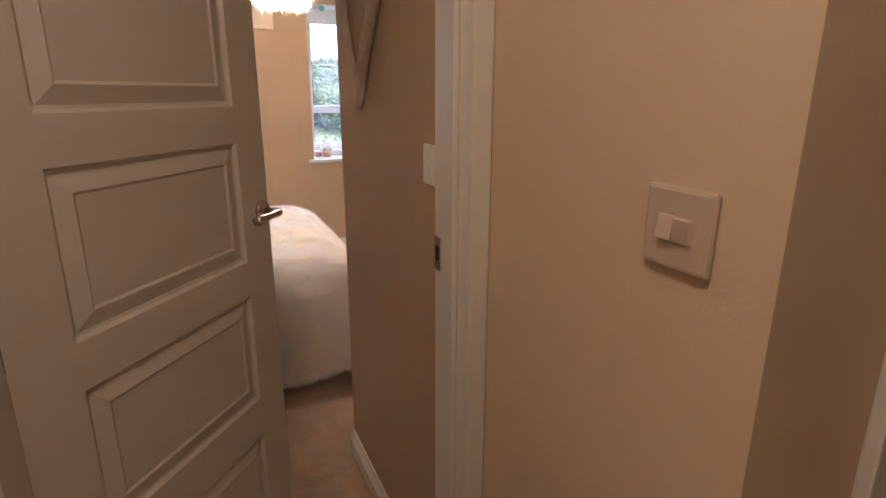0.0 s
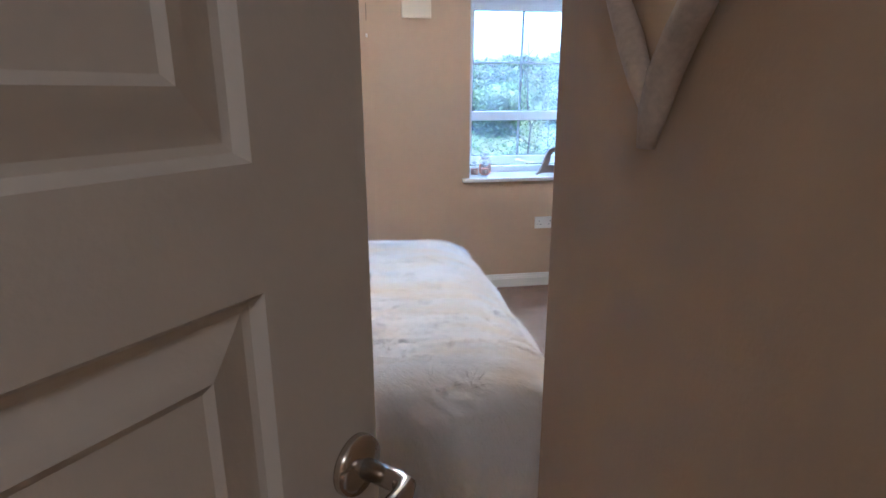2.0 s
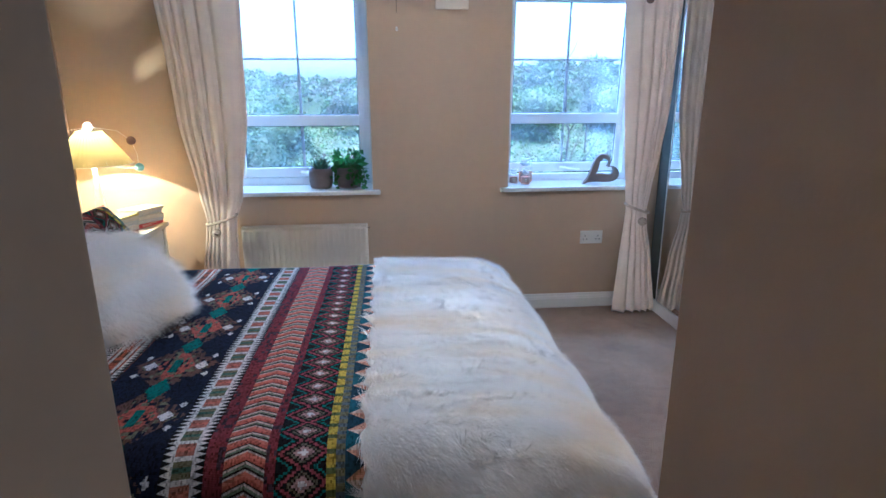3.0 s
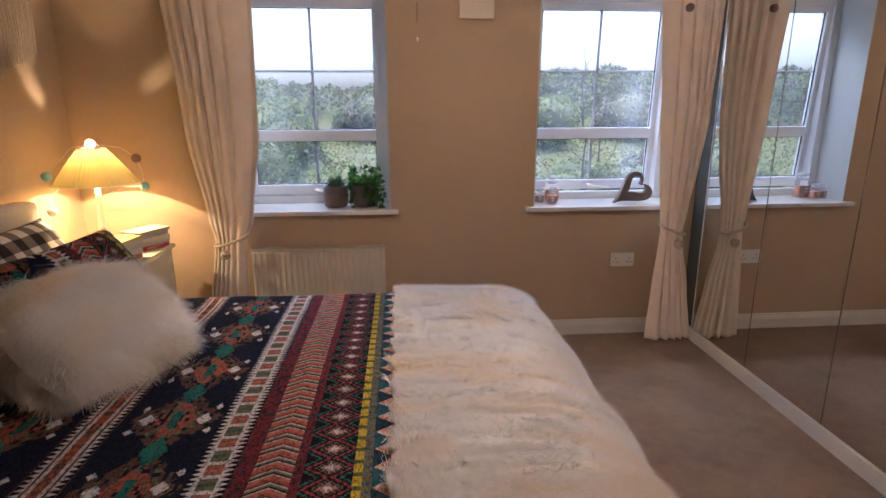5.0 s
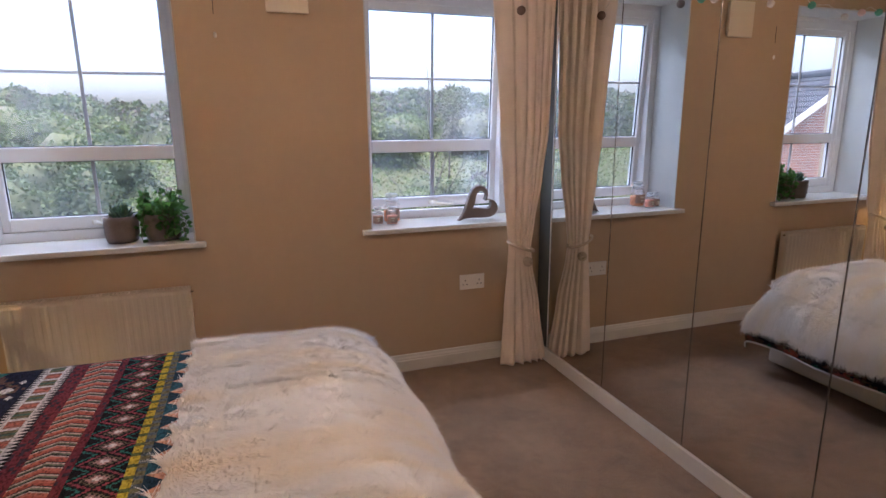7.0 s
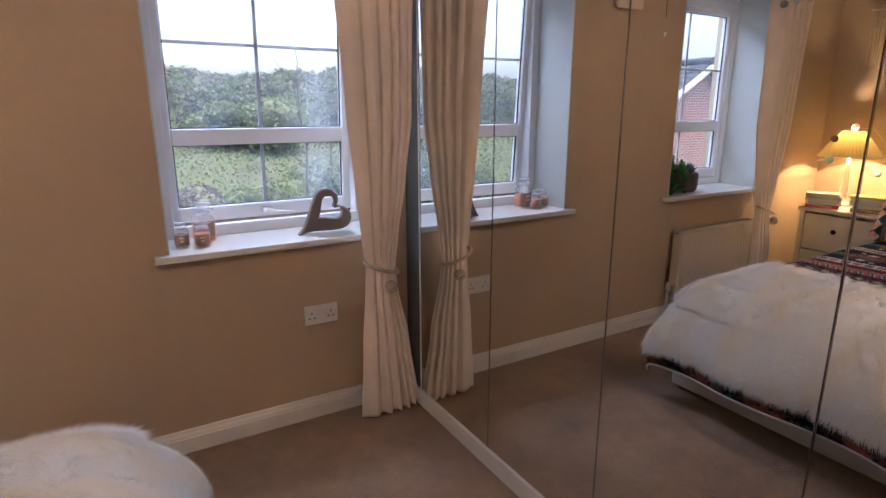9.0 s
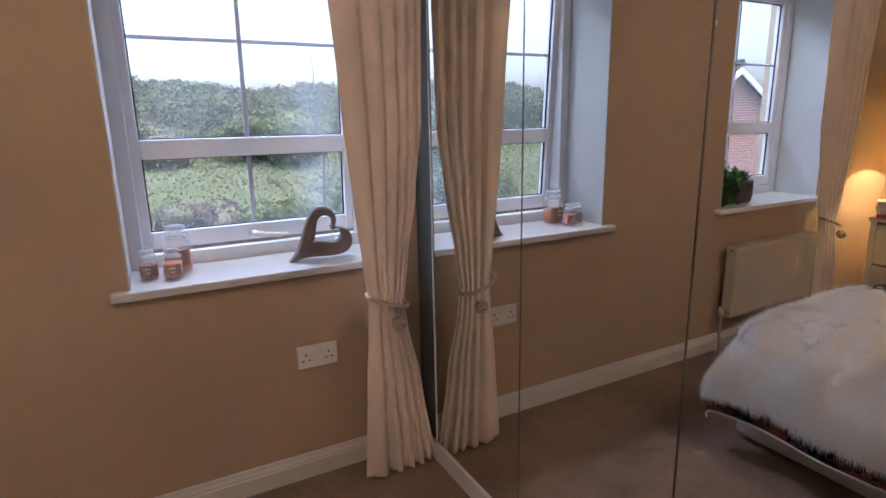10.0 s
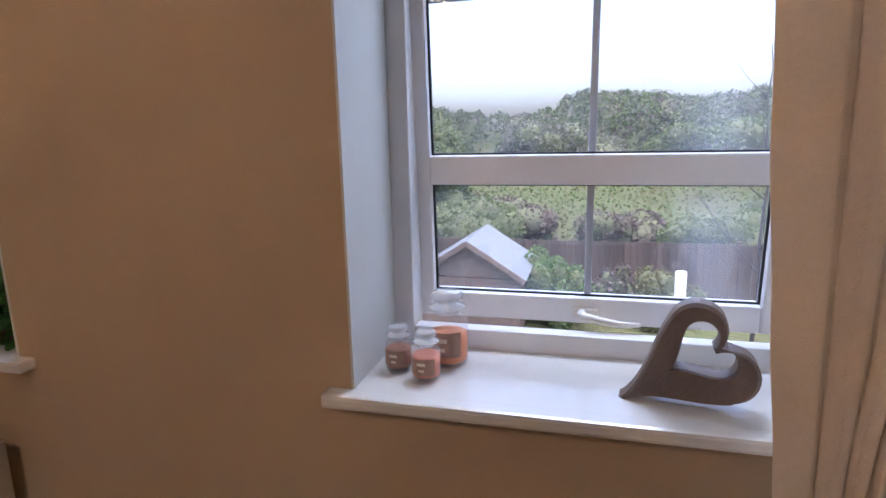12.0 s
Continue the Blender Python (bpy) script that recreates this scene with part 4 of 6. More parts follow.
def cushion_place(r):
    k = r.randrange(len(core_verts))
    p = core_verts[k] + Vector((r.gauss(0, 0.008), 0, r.gauss(0, 0.008)))
    n = core_norms[k]
    out = Vector((p.x, 0, p.z - 0.235))
    lie = (out * 1.5 + Vector((0, 0, -0.5)) + Vector((r.gauss(0, 0.2), 0, 0)) + Vector((noise.noise(p * 14.0), 0.4 * noise.noise(p * 14.0 + Vector((7, 0, 0))), noise.noise(p * 14.0 + Vector((0, 9, 0))))) * 0.5).normalized()
    return TURN_CORE @ p, TURN_CORE @ n, TURN_CORE @ lie


fur("hair", fc, 80000, cushion_place, 0.080, 0.0010, rng, "long white hair")


# ---- curtains ----
def curtain(name, stations, y, folds, label, seed, plain_side):
    """A pleated curtain gathered by a tie; stations: height, left, right, depth of the folds."""
    c = thing(name, ((stations[0][1] + stations[0][2]) / 2, y, 0), label, "curtain")
    ox = c.location.x
    nu, nz = folds * 20, 90
    zs = [s[0] for s in stations]
    vs, fs = [], []
    for j in range(nz + 1):
        z = zs[0] + (zs[-1] - zs[0]) * j / nz
        k = max(i for i in range(len(zs) - 1) if zs[i] <= z + 1e-6)
        f = (z - zs[k]) / (zs[k + 1] - zs[k])
        f = weave_smooth(min(max(f, 0), 1)) * 0.5 + f * 0.5
        l, r, dep = (stations[k][q] + (stations[k + 1][q] - stations[k][q]) * f for q in (1, 2, 3))
        for i in range(nu + 1):
            t = i / nu
            tw = t ** 1.7 if plain_side < 0 else 1 - (1 - t) ** 1.7
            ph = tw * folds * 2 * math.pi + seed
            wob = 0.35 * math.sin(z * 2.3 + i * 0.11 + seed) + 0.3 * noise.noise((t * 4, z * 1.5, seed))
            sharp = 0.65 - 1.4 * abs(math.sin((ph + 0.45 * wob) / 2)) ** 0.55
            vary = 0.75 + 0.5 * noise.noise((t * 6.0, seed, 2.0)) + 0.2 * noise.noise((t * 5.0, z * 2.0, seed))
            round_ = -0.4 * dep * math.sin(math.pi * t)
            xx = l + (r - l) * (t + 0.10 / folds * math.sin(2 * ph) * 0.5)
            vs.append((xx - ox, dep * sharp * vary + round_, z + (0.006 * math.sin(ph) if j == 0 else 0)))
    for j in range(nz):
        for i in range(nu):
            a = j * (nu + 1) + i
            fs.append((a, a + 1, a + nu + 2, a + nu + 1))
    ob = sheet("cloth", vs, fs, M_CURTAIN, c, smooth=True)
    mod = ob.modifiers.new("thickness", "SOLIDIFY")
    mod.thickness = 0.003
    return c


curtain("curtain", ((0.012, -0.645, -0.425, 0.030), (0.35, -0.625, -0.415, 0.026), (0.60, -0.585, -0.405, 0.016), (0.66, -0.575, -0.400, 0.015), (0.80, -0.600, -0.355, 0.020), (1.25, -0.675, -0.292, 0.028), (2.20, -0.745, -0.272, 0.030)), 5.005, 6, "floor-length cream pleated curtain held by a rope tie-back", 0.4, 1)
curtain("curtain", ((0.012, 1.905, 2.188, 0.036), (0.35, 1.925, 2.140, 0.030), (0.60, 1.945, 2.090, 0.020), (0.68, 1.950, 2.082, 0.019), (0.82, 1.935, 2.100, 0.022), (1.05, 1.912, 2.138, 0.027), (1.30, 1.890, 2.168, 0.031), (2.20, 1.825, 2.190, 0.034)), 4.955, 5, "floor-length cream pleated curtain held by a rope tie-back", 1.1, -1)


def rope(bm, pts, r):
    """Three twisted strands along a line."""
    pts = [Vector(p) for p in pts]
    fine = []
    for a, b in zip(pts, pts[1:]):
        n = max(2, int((b - a).length / 0.006))
        fine += [a.lerp(b, i / n) for i in range(n)]
    fine.append(pts[-1])
    for k in range(3):
        line = []
        for i, p in enumerate(fine):
            d = (fine[min(i + 1, len(fine) - 1)] - fine[max(i - 1, 0)]).normalized()
            s = d.orthogonal().normalized()
            a = i * 0.75 + k * 2.094
            line.append(p + (s * math.cos(a) + d.cross(s) * math.sin(a)) * r * 0.55)
        tube(bm, line, r * 0.62, 5)


def tie_back(at, half, drop, knot_side):
    t = thing("tie_back", at, "twisted cream rope tie-back with a round knot round the curtain", "tie-back", "curtain tie-backs")
    bm = bmesh.new()
    loop = []
    for i in range(25):
        a = 2 * math.pi * i / 24
        loop.append((half * math.cos(a) * 1.03, -0.014 - 0.044 * math.sin(a), -drop * knot_side * math.cos(a) * 1.3 - drop * 0.2 * (1 + math.sin(a))))
    rope(bm, loop, 0.0075)
    part("rope", bm, M_ROPE, t, smooth=True)
    bm = bmesh.new()
    kx = knot_side * half * 0.45
    for k in range(7):
        a0 = k * 0.9
        axis = Vector((math.sin(a0 * 1.7), math.cos(a0 * 2.3), math.sin(a0 * 0.9 + 1))).normalized()
        s = axis.orthogonal().normalized()
        tube(bm, [Vector((kx, -0.068, -drop * 1.3 - 0.030)) + (s * math.cos(2 * math.pi * i / 14) + axis.cross(s) * math.sin(2 * math.pi * i / 14)) * 0.021 for i in range(15)], 0.0065, 6)
    part("knot", bm, M_ROPE, t, "round monkey-fist knot", smooth=True)
    return t


tie_back((-0.482, 4.998, 0.675), 0.086, 0.035, -0.6)
tie_back((2.016, 4.948, 0.700), 0.072, 0.040, 0.5)

pole = thing("curtain_pole", (-0.0, 4.965, 2.235), "slim curtain pole above the windows", "curtain pole")
part("pole", one_block(-0.85, 2.18, -0.012, 0.012, -0.012, 0.012, 0.005), M_TRIM, pole)
for x in (-0.8, 0.82, 2.1):
    part("bracket", one_block(x - 0.012, x + 0.012, 0.012, 0.128, -0.01, 0.01, 0.003), M_TRIM, pole)


# ---- radiator, socket, switches, vent ----
rad = thing("radiator", (-0.013, 4.995, 0.215), "white single-panel radiator fixed below the window", "radiator")
bm = bmesh.new()
hw, hh = 0.368, 0.395
n = 22
prof = []
for i in range(n):
    xa, xb = -hw + 0.012 + (2 * hw - 0.024) * i / n, -hw + 0.012 + (2 * hw - 0.024) * (i + 1) / n
    w = xb - xa
    prof += [(xa + w * 0.16, 0.0), (xa + w * 0.26, 0.002), (xa + w * 0.74, 0.002), (xa + w * 0.84, 0.0)]
prof = [(-hw, 0.006), (-hw + 0.006, 0.0)] + prof + [(hw - 0.006, 0.0), (hw, 0.006)]
lv = ((0.0, 0.012), (0.018, 0.0), (hh - 0.022, 0.0), (hh - 0.004, 0.010))
rings = [[bm.verts.new((x, y * (1 if 0 < k < 3 else 0.2) + inset, z)) for x, y in prof] for k, (z, inset) in enumerate(lv)]
for a, b in zip(rings, rings[1:]):
    for i in range(len(prof) - 1):
        bm.faces.new((a[i], a[i + 1], b[i + 1], b[i]))
part("front_panel", bm, M_RAD, rad)
bm = bmesh.new()
block(bm, -hw, hw, 0.014, 0.020, 0.002, hh - 0.006)
block(bm, -hw, hw, 0.050, 0.056, 0.002, hh - 0.006)
part("back_panel", bm, M_RAD, rad)
for s in (-1, 1):
    part("side_cover", one_block(s * hw - 0.004, s * hw + 0.004, 0.006, 0.062, 0.004, hh, 0.002), M_RAD, rad)
bm = bmesh.new()
block(bm, -hw, hw, 0.003, 0.010, hh - 0.008, hh + 0.001, 0.002)
block(bm, -hw, hw, 0.054, 0.062, hh - 0.008, hh + 0.001, 0.002)
for i in range(46):
    x = -hw + 0.012 + (2 * hw - 0.03) * i / 45
    block(bm, x, x + 0.006, 0.010, 0.054, hh - 0.006, hh - 0.002)
part("top_grille", bm, M_RAD, rad)
bm = bmesh.new()
tube(bm, [(hw + 0.005, 0.03, 0.03), (hw + 0.045, 0.03, 0.03), (hw + 0.05, 0.03, 0.0), (hw + 0.05, 0.03, -0.213)], 0.0085, 8)
lathe(bm, ((0.013, -0.02), (0.016, 0.0), (0.016, 0.03), (0.010, 0.04)), 14, (hw + 0.05, 0.03, 0.03))
part("valve", bm, M_RAD, rad, "lockshield valve with its pipe", smooth=True)
bm = bmesh.new()
lathe(bm, ((0.006, 0), (0.006, 0.012), (0.003, 0.014)), 10, m=Matrix.Translation((hw + 0.004, 0.03, hh - 0.02)) @ pose(0, 0, 0, 0, 90))
part("bleed_valve", bm, M_CHROME, rad)
for x in (-0.25, 0.25):
    part("bracket", one_block(x - 0.015, x + 0.015, 0.056, 0.0985, 0.05, hh - 0.05), M_RAD, rad)

sock = thing("double_socket", (1.795, YW, 0.433), "white double wall socket with switches", "socket")
part("plate", one_block(-0.0735, 0.0735, -0.009, -0.0005, 0, 0.086, 0.004), M_PLASTIC, sock)
for s in (-1, 1):
    part("rocker", one_block(s * 0.014 - 0.005, s * 0.014 + 0.005, -0.0135, -0.0092, 0.052, 0.068, 0.0015), M_PLASTIC, sock, "small white rocker")
    for dx, dz, w, h in ((0, 0.052, 0.0045, 0.009), (-0.011, 0.030, 0.008, 0.0045), (0.011, 0.030, 0.008, 0.0045)):
        part("pin_hole", one_block(s * 0.042 + dx - w / 2, s * 0.042 + dx + w / 2, -0.0096, -0.0085, dz - h / 2, dz + h / 2), M_DARK, sock, "dark pin hole")


def light_switch(at, turn, gangs, mat, label):
    s = thing("light_switch", at, label, "light switch", turn=turn)
    part("plate", one_block(-0.044, 0.044, -0.010, -0.0008, -0.043, 0.043, 0.005), mat, s)
    for g in range(gangs):
        x = (g - (gangs - 1) / 2) * 0.022
        bm = bmesh.new()
        tilt = -9 if g % 2 == 0 else 9
        block(bm, x - 0.0105, x + 0.0105, -0.0155, -0.0085, -0.013, 0.013, 0.0015, m=Matrix.Translation((0, -0.0105, 0)) @ pose(0, 0, 0, tilt) @ Matrix.Translation((0, 0.0105, 0)))
        part("rocker", bm, mat, s, "white rocker")
    return s


light_switch((XC, 1.332, 1.223), -90, 1, M_PLASTIC, "white single light switch beside the door")
light_switch((XC - 0.008, 0.660, 1.238), -90, 2, M_BEIGE, "beige double light switch on the landing wall")

vent = thing("wall_vent", (0.882, YW, 1.836), "cream square ventilator cover high on the wall", "ventilator")
bm = one_block(-0.094, 0.094, -0.036, -0.022, 0, 0.205, 0.006)
part("cover", bm, M_VENT, vent)
part("back", one_block(-0.082, 0.082, -0.0225, -0.001, 0.012, 0.193, 0.002), M_RAD, vent)

hook = thing("wall_hook", (0.566, YW, 1.72), "thin cord hanging from a small hook on the wall", "hook")
bm = bmesh.new()
tube(bm, [(0, -0.004, 0.20), (0.001, -0.004, 0.15), (0, -0.004, 0.10)], 0.0017, 6)
part("cord", bm, M_KNOB, hook, "dark cord")
bm = bmesh.new()
lathe(bm, ((0.002, 0), (0.006, 0.004), (0.008, 0.014), (0.004, 0.024)), 10, (0, -0.0085, 0.0))
part("cleat", bm, M_PLASTIC, hook, "small white cleat", smooth=True)


# ---- bedside ----
ns = thing("nightstand", (-1.015, 4.675, 0), "cream painted bedside chest with two drawers and dark knobs", "nightstand")
bm = bmesh.new()
block(bm, -0.245, 0.235, -0.225, -0.207, 0.0, 0.655, 0.003)
block(bm, -0.245, 0.235, 0.207, 0.225, 0.0, 0.655, 0.003)
block(bm, -0.245, -0.230, -0.206, 0.206, 0.05, 0.655)
block(bm, -0.230, 0.230, -0.206, 0.206, 0.07, 0.09)
part("body", bm, M_NIGHT, ns)
part("top", one_block(-0.26, 0.262, -0.238, 0.238, 0.656, 0.68, 0.004), M_NIGHT, ns)
for y in (-1, 1):
    bm = bmesh.new()
    block(bm, 0.205, 0.242, y * 0.216 - 0.016, y * 0.216 + 0.016, 0.0, 0.655, 0.003)
    part("leg", bm, M_NIGHT, ns)
for z0, z1 in ((0.395, 0.640), (0.115, 0.385)):
    bm = bmesh.new()
    block(bm, 0.214, 0.236, -0.198, 0.198, z0, z1, 0.003)
    drawer = part("drawer", bm, M_NIGHT, ns)
    bm = bmesh.new()
    lathe(bm, ((0.006, 0), (0.006, 0.012), (0.015, 0.018), (0.016, 0.024), (0.010, 0.030)), 16, m=Matrix.Translation((0.236, 0, (z0 + z1) / 2 + 0.02)) @ pose(0, 0, 0, 0, 90))
    part("knob", bm, M_KNOB, drawer, "round dark knob", smooth=True)

lamp = thing("bedside_lamp", (-1.04, 4.78, 0.68), "lit bedside lamp with a cream pleated cone shade", "lamp")
bm = bmesh.new()
lathe(bm, ((0.060, 0), (0.062, 0.012), (0.045, 0.022), (0.024, 0.040), (0.020, 0.07), (0.026, 0.11), (0.020, 0.16), (0.014, 0.22), (0.018, 0.26), (0.012, 0.28), (0.012, 0.325)), 24)
part("base", bm, M_TRIM, lamp, "white turned lamp base", smooth=True)


def shade_material():
    mat, nt, bsdf = material("cream_shade_cloth")
    bsdf.inputs["Base Color"].default_value = (0.62, 0.46, 0.20, 1)
    bsdf.inputs["Roughness"].default_value = 0.9
    tr = nt.nodes.new("ShaderNodeBsdfTranslucent")
    tr.inputs["Color"].default_value = (0.80, 0.60, 0.15, 1)
    mx = nt.nodes.new("ShaderNodeMixShader")
    mx.inputs[0].default_value = 0.060
    nt.links.new(bsdf.outputs[0], mx.inputs[1])
    nt.links.new(tr.outputs[0], mx.inputs[2])
    nt.links.new(mx.outputs[0], nt.nodes["Material Output"].inputs["Surface"])
    return mat


M_SHADE = shade_material()
bm = bmesh.new()
seg = 96
rings = []
for j in range(7):
    t = j / 6
    r, z = 0.184 + (0.060 - 0.184) * t + 0.005 * math.sin(math.pi * t), 0.340 + 0.170 * t
    rings.append([bm.verts.new(((r + (0.0016 if i % 2 else 0)) * math.cos(2 * math.pi * i / seg), (r + (0.0016 if i % 2 else 0)) * math.sin(2 * math.pi * i / seg), z)) for i in range(seg)])
for a, b in zip(rings, rings[1:]):
    for i in range(seg):
        bm.faces.new((a[i], a[(i + 1) % seg], b[(i + 1) % seg], b[i]))
part("shade", bm, M_SHADE, lamp, "cream pleated cloth shade")
bm = bmesh.new()
for r, z in ((0.185, 0.340), (0.061, 0.51)):
    tube(bm, [(r * math.cos(2 * math.pi * i / 40), r * math.sin(2 * math.pi * i / 40), z) for i in range(41)], 0.003, 6)
for k in range(8):
    a = 2 * math.pi * k / 8
    tube(bm, [(0.184 * math.cos(a), 0.184 * math.sin(a), 0.341), (0.062 * math.cos(a), 0.062 * math.sin(a), 0.509)], 0.0016, 5)
part("shade_trim", bm, M_NIGHT, lamp)
# added disc over the shade's top; its slots shape two beams on the walls
bm = bmesh.new()
for k in range(120):
    a, b = 2 * math.pi * k / 120, 2 * math.pi * (k + 1) / 120
    deg = k * 3 + 1.5
    gap = 0.0
    if 143 < deg < 179:
        gap, width = 0.064 - (deg - 146) / 31 * 0.033, 0.007
    elif 43 < deg < 62:
        gap, width = 0.055, 0.007
    rings = ((0.024, gap - width), (gap + width, 0.0605)) if gap else ((0.024, 0.0605),)
    for inner, outer in rings:
        if outer > inner:
            bm.faces.new([bm.verts.new((r * math.cos(c), r * math.sin(c), 0.508)) for r, c in ((inner, a), (outer, a), (outer, b), (inner, b))])
bmesh.ops.solidify(bm, geom=bm.faces, thickness=0.0015)
part("beam_disc", bm, M_TRIM, lamp, "added white disc whose two slots shape the beams on the walls")


def cotton(colour):
    return plain("cotton_ball_%d" % len(bpy.data.materials), colour, 0.9, vary=0.15, scale=40, bump=0.6, bump_scale=200)


C_GREEN, C_WHITE, C_GREY, C_PINK, C_BLUE, C_BROWN = (cotton(c) for c in ((0.16, 0.52, 0.36), (0.72, 0.68, 0.62), (0.30, 0.26, 0.24), (0.90, 0.66, 0.62), (0.38, 0.68, 0.72), (0.26, 0.17, 0.13)))


def soft_glow_through(mat, share):
    """Lets light from behind or within soak through a loose fibre."""
    nt = mat.node_tree
    tr = nt.nodes.new("ShaderNodeBsdfTranslucent")
    tr.inputs["Color"].default_value = (0.95, 0.75, 0.70, 1)
    mx = nt.nodes.new("ShaderNodeMixShader")
    mx.inputs[0].default_value = share
    nt.links.new(nt.nodes["Principled BSDF"].outputs[0], mx.inputs[1])
    nt.links.new(tr.outputs[0], mx.inputs[2])
    nt.links.new(mx.outputs[0], nt.nodes["Material Output"].inputs["Surface"])


soft_glow_through(C_PINK, 0.55)


def ball_bm(r, at=(0, 0, 0)):
    bm = bmesh.new()
    bmesh.ops.create_icosphere(bm, subdivisions=3, radius=r, matrix=Matrix.Translation(at))
    for v in bm.verts:
        v.co += (v.co - Vector(at)).normalized() * r * 0.04 * noise.noise(v.co * 60)
    return bm


def garland(at, balls, wire, label):
    g = thing("ball_garland", at, label, "garland", "cotton ball garlands")
    bm = bmesh.new()
    tube(bm, [Vector(p) - Vector(at) for p in wire], 0.0012, 5)
    part("wire", bm, M_PLASTIC, g)
    for p, mat, r in balls:
        part("cotton_ball", ball_bm(r, Vector(p) - Vector(at)), mat, g, smooth=True)
    return g


row = ((-0.52, 1.99, C_PINK), (-0.38, 1.97, C_WHITE), (-0.245, 1.935, C_GREY), (-0.06, 2.00, C_GREEN), (0.09, 1.99, C_PINK), (0.23, 1.96, C_WHITE), (0.51, 2.01, C_GREEN), (0.68, 2.06, C_GREY), (0.83, 2.00, C_WHITE), (1.02, 2.06, C_PINK), (1.24, 2.00, C_WHITE), (1.33, 1.995, C_GREEN), (1.466, 1.962, C_GREY), (1.70, 2.005, C_WHITE), (1.822, 1.99, C_GREEN), (1.972, 1.875, C_BROWN))
wire = []
for (xa, za, _), (xb, zb, _) in zip(row, row[1:]):
    wire += [(xa, 4.915, za), ((xa + xb) / 2, 4.918, min(2.17, (za + zb) / 2 + 0.035))]
wire = [(-0.70, 4.93, 2.22)] + wire + [(1.972, 4.905, 1.875), (2.05, 4.93, 2.22)]
garland((0.6, 4.92, 2.2), [((x, 4.915 if x < 1.9 else 4.90, z), m, 0.0215) for x, z, m in row], wire, "string of coloured cotton balls along the curtain pole")
lb = ((-1.163, 4.60, 1.075, C_BLUE), (-0.845, 4.80, 1.140, C_BROWN), (-0.822, 4.80, 1.000, C_BLUE), (-1.13, 4.52, 0.735, C_BLUE), (-1.04, 4.775, 1.214, C_PINK), (-1.20, 4.66, 0.90, C_WHITE), (-1.24, 4.9, 1.02, C_GREEN))
garland((-1.04, 4.78, 1.2), [((x, y, z), m, 0.0225) for x, y, z, m in lb], [(-1.163, 4.60, 1.075), (-1.08, 4.68, 1.20), (-1.03, 4.78, 1.212), (-0.92, 4.82, 1.19), (-0.845, 4.80, 1.14), (-0.825, 4.80, 1.07), (-0.822, 4.80, 1.0), (-0.95, 4.94, 0.98), (-1.24, 4.9, 1.02), (-1.25, 4.75, 0.96), (-1.20, 4.66, 0.90), (-1.19, 4.58, 0.80), (-1.13, 4.52, 0.735)], "string of coloured cotton balls draped over the bedside lamp")


def book(at, turn, w, d, h, colour, seed):
    b = thing("book", at, "closed " + colour[0] + " book lying in a stack on the nightstand", "book", "books on the nightstand", turn)
    mat = book_mats.setdefault(colour[0], plain("book_cover_" + colour[0].replace(" ", "_"), colour[1], 0.5, vary=0.12, scale=18))
    bm = bmesh.new()
    t = 0.0018
    block(bm, -w / 2, w / 2, -d / 2, d / 2, 0, t)
    block(bm, -w / 2, w / 2, -d / 2, d / 2, h - t, h)
    block(bm, -w / 2, w / 2, -d / 2 - t, -d / 2, 0, h, 0.0007)
    part("cover", bm, mat, b)
    part("pages", one_block(-w / 2 + 0.003, w / 2 - 0.003, -d / 2 + 0.0005, d / 2 - 0.004, t, h - t), M_PAPER, b, "cream page block")
    bm = bmesh.new()
    for k in range(2):
        block(bm, -w * 0.3, w * (0.05 + 0.2 * k), -d / 2 - t - 0.0004, -d / 2 - t, h * (0.32 + 0.3 * k), h * (0.46 + 0.3 * k))
    part("spine_print", bm, M_LABEL2, b)
    return b


book_mats = {}
COLOURS = (("pale grey", (0.5, 0.5, 0.48)), ("red", (0.55, 0.05, 0.05)), ("cream", (0.62, 0.55, 0.42)), ("black", (0.03, 0.03, 0.03)), ("yellow", (0.6, 0.5, 0.08)), ("slate", (0.13, 0.14, 0.15)), ("rust", (0.35, 0.13, 0.07)))
r2 = random.Random(11)
for (sx, sy, turn, order, hs) in ((-0.865, 4.815, 62, (1, 0, 2, 0, 2), (0.020, 0.018, 0.022, 0.020, 0.016)), (-0.875, 4.545, 75, (6, 2, 0, 2, 4), (0.026, 0.022, 0.024, 0.020, 0.012))):
    z = 0.6805
    for c, h in zip(order, hs):
        book((sx + r2.uniform(-0.008, 0.008), sy + r2.uniform(-0.008, 0.008), z), turn + r2.uniform(-9, 9), 0.195 - 0.01 * r2.random(), 0.128, h, COLOURS[c], c)
        z += h + 0.0004

# wall hanging over the bed
mac = thing("macrame_hanging", (XL, 4.42, 1.98), "cream knotted macrame hanging on the wall above the bed", "wall hanging")
bm = bmesh.new()
tube(bm, [(0.02, -0.48, 0), (0.02, 0.48, 0.005)], 0.010, 10)
part("dowel", bm, M_DRIFT, mac)
for i in range(64):
    bm = bmesh.new()
    y = -0.46 + 0.92 * i / 63
    ln = 0.34 + 0.18 * abs(math.sin(i * 0.9)) * 0.1 + 0.16 * (1 - abs(y) / 0.46)
    tube(bm, [(0.022, y, 0.012), (0.030, y + 0.004 * math.sin(i * 2.1), -ln * 0.5), (0.024, y + 0.006 * math.sin(i * 1.3), -ln)], 0.0032, 5)
    part("cord", bm, M_ROPE, mac)
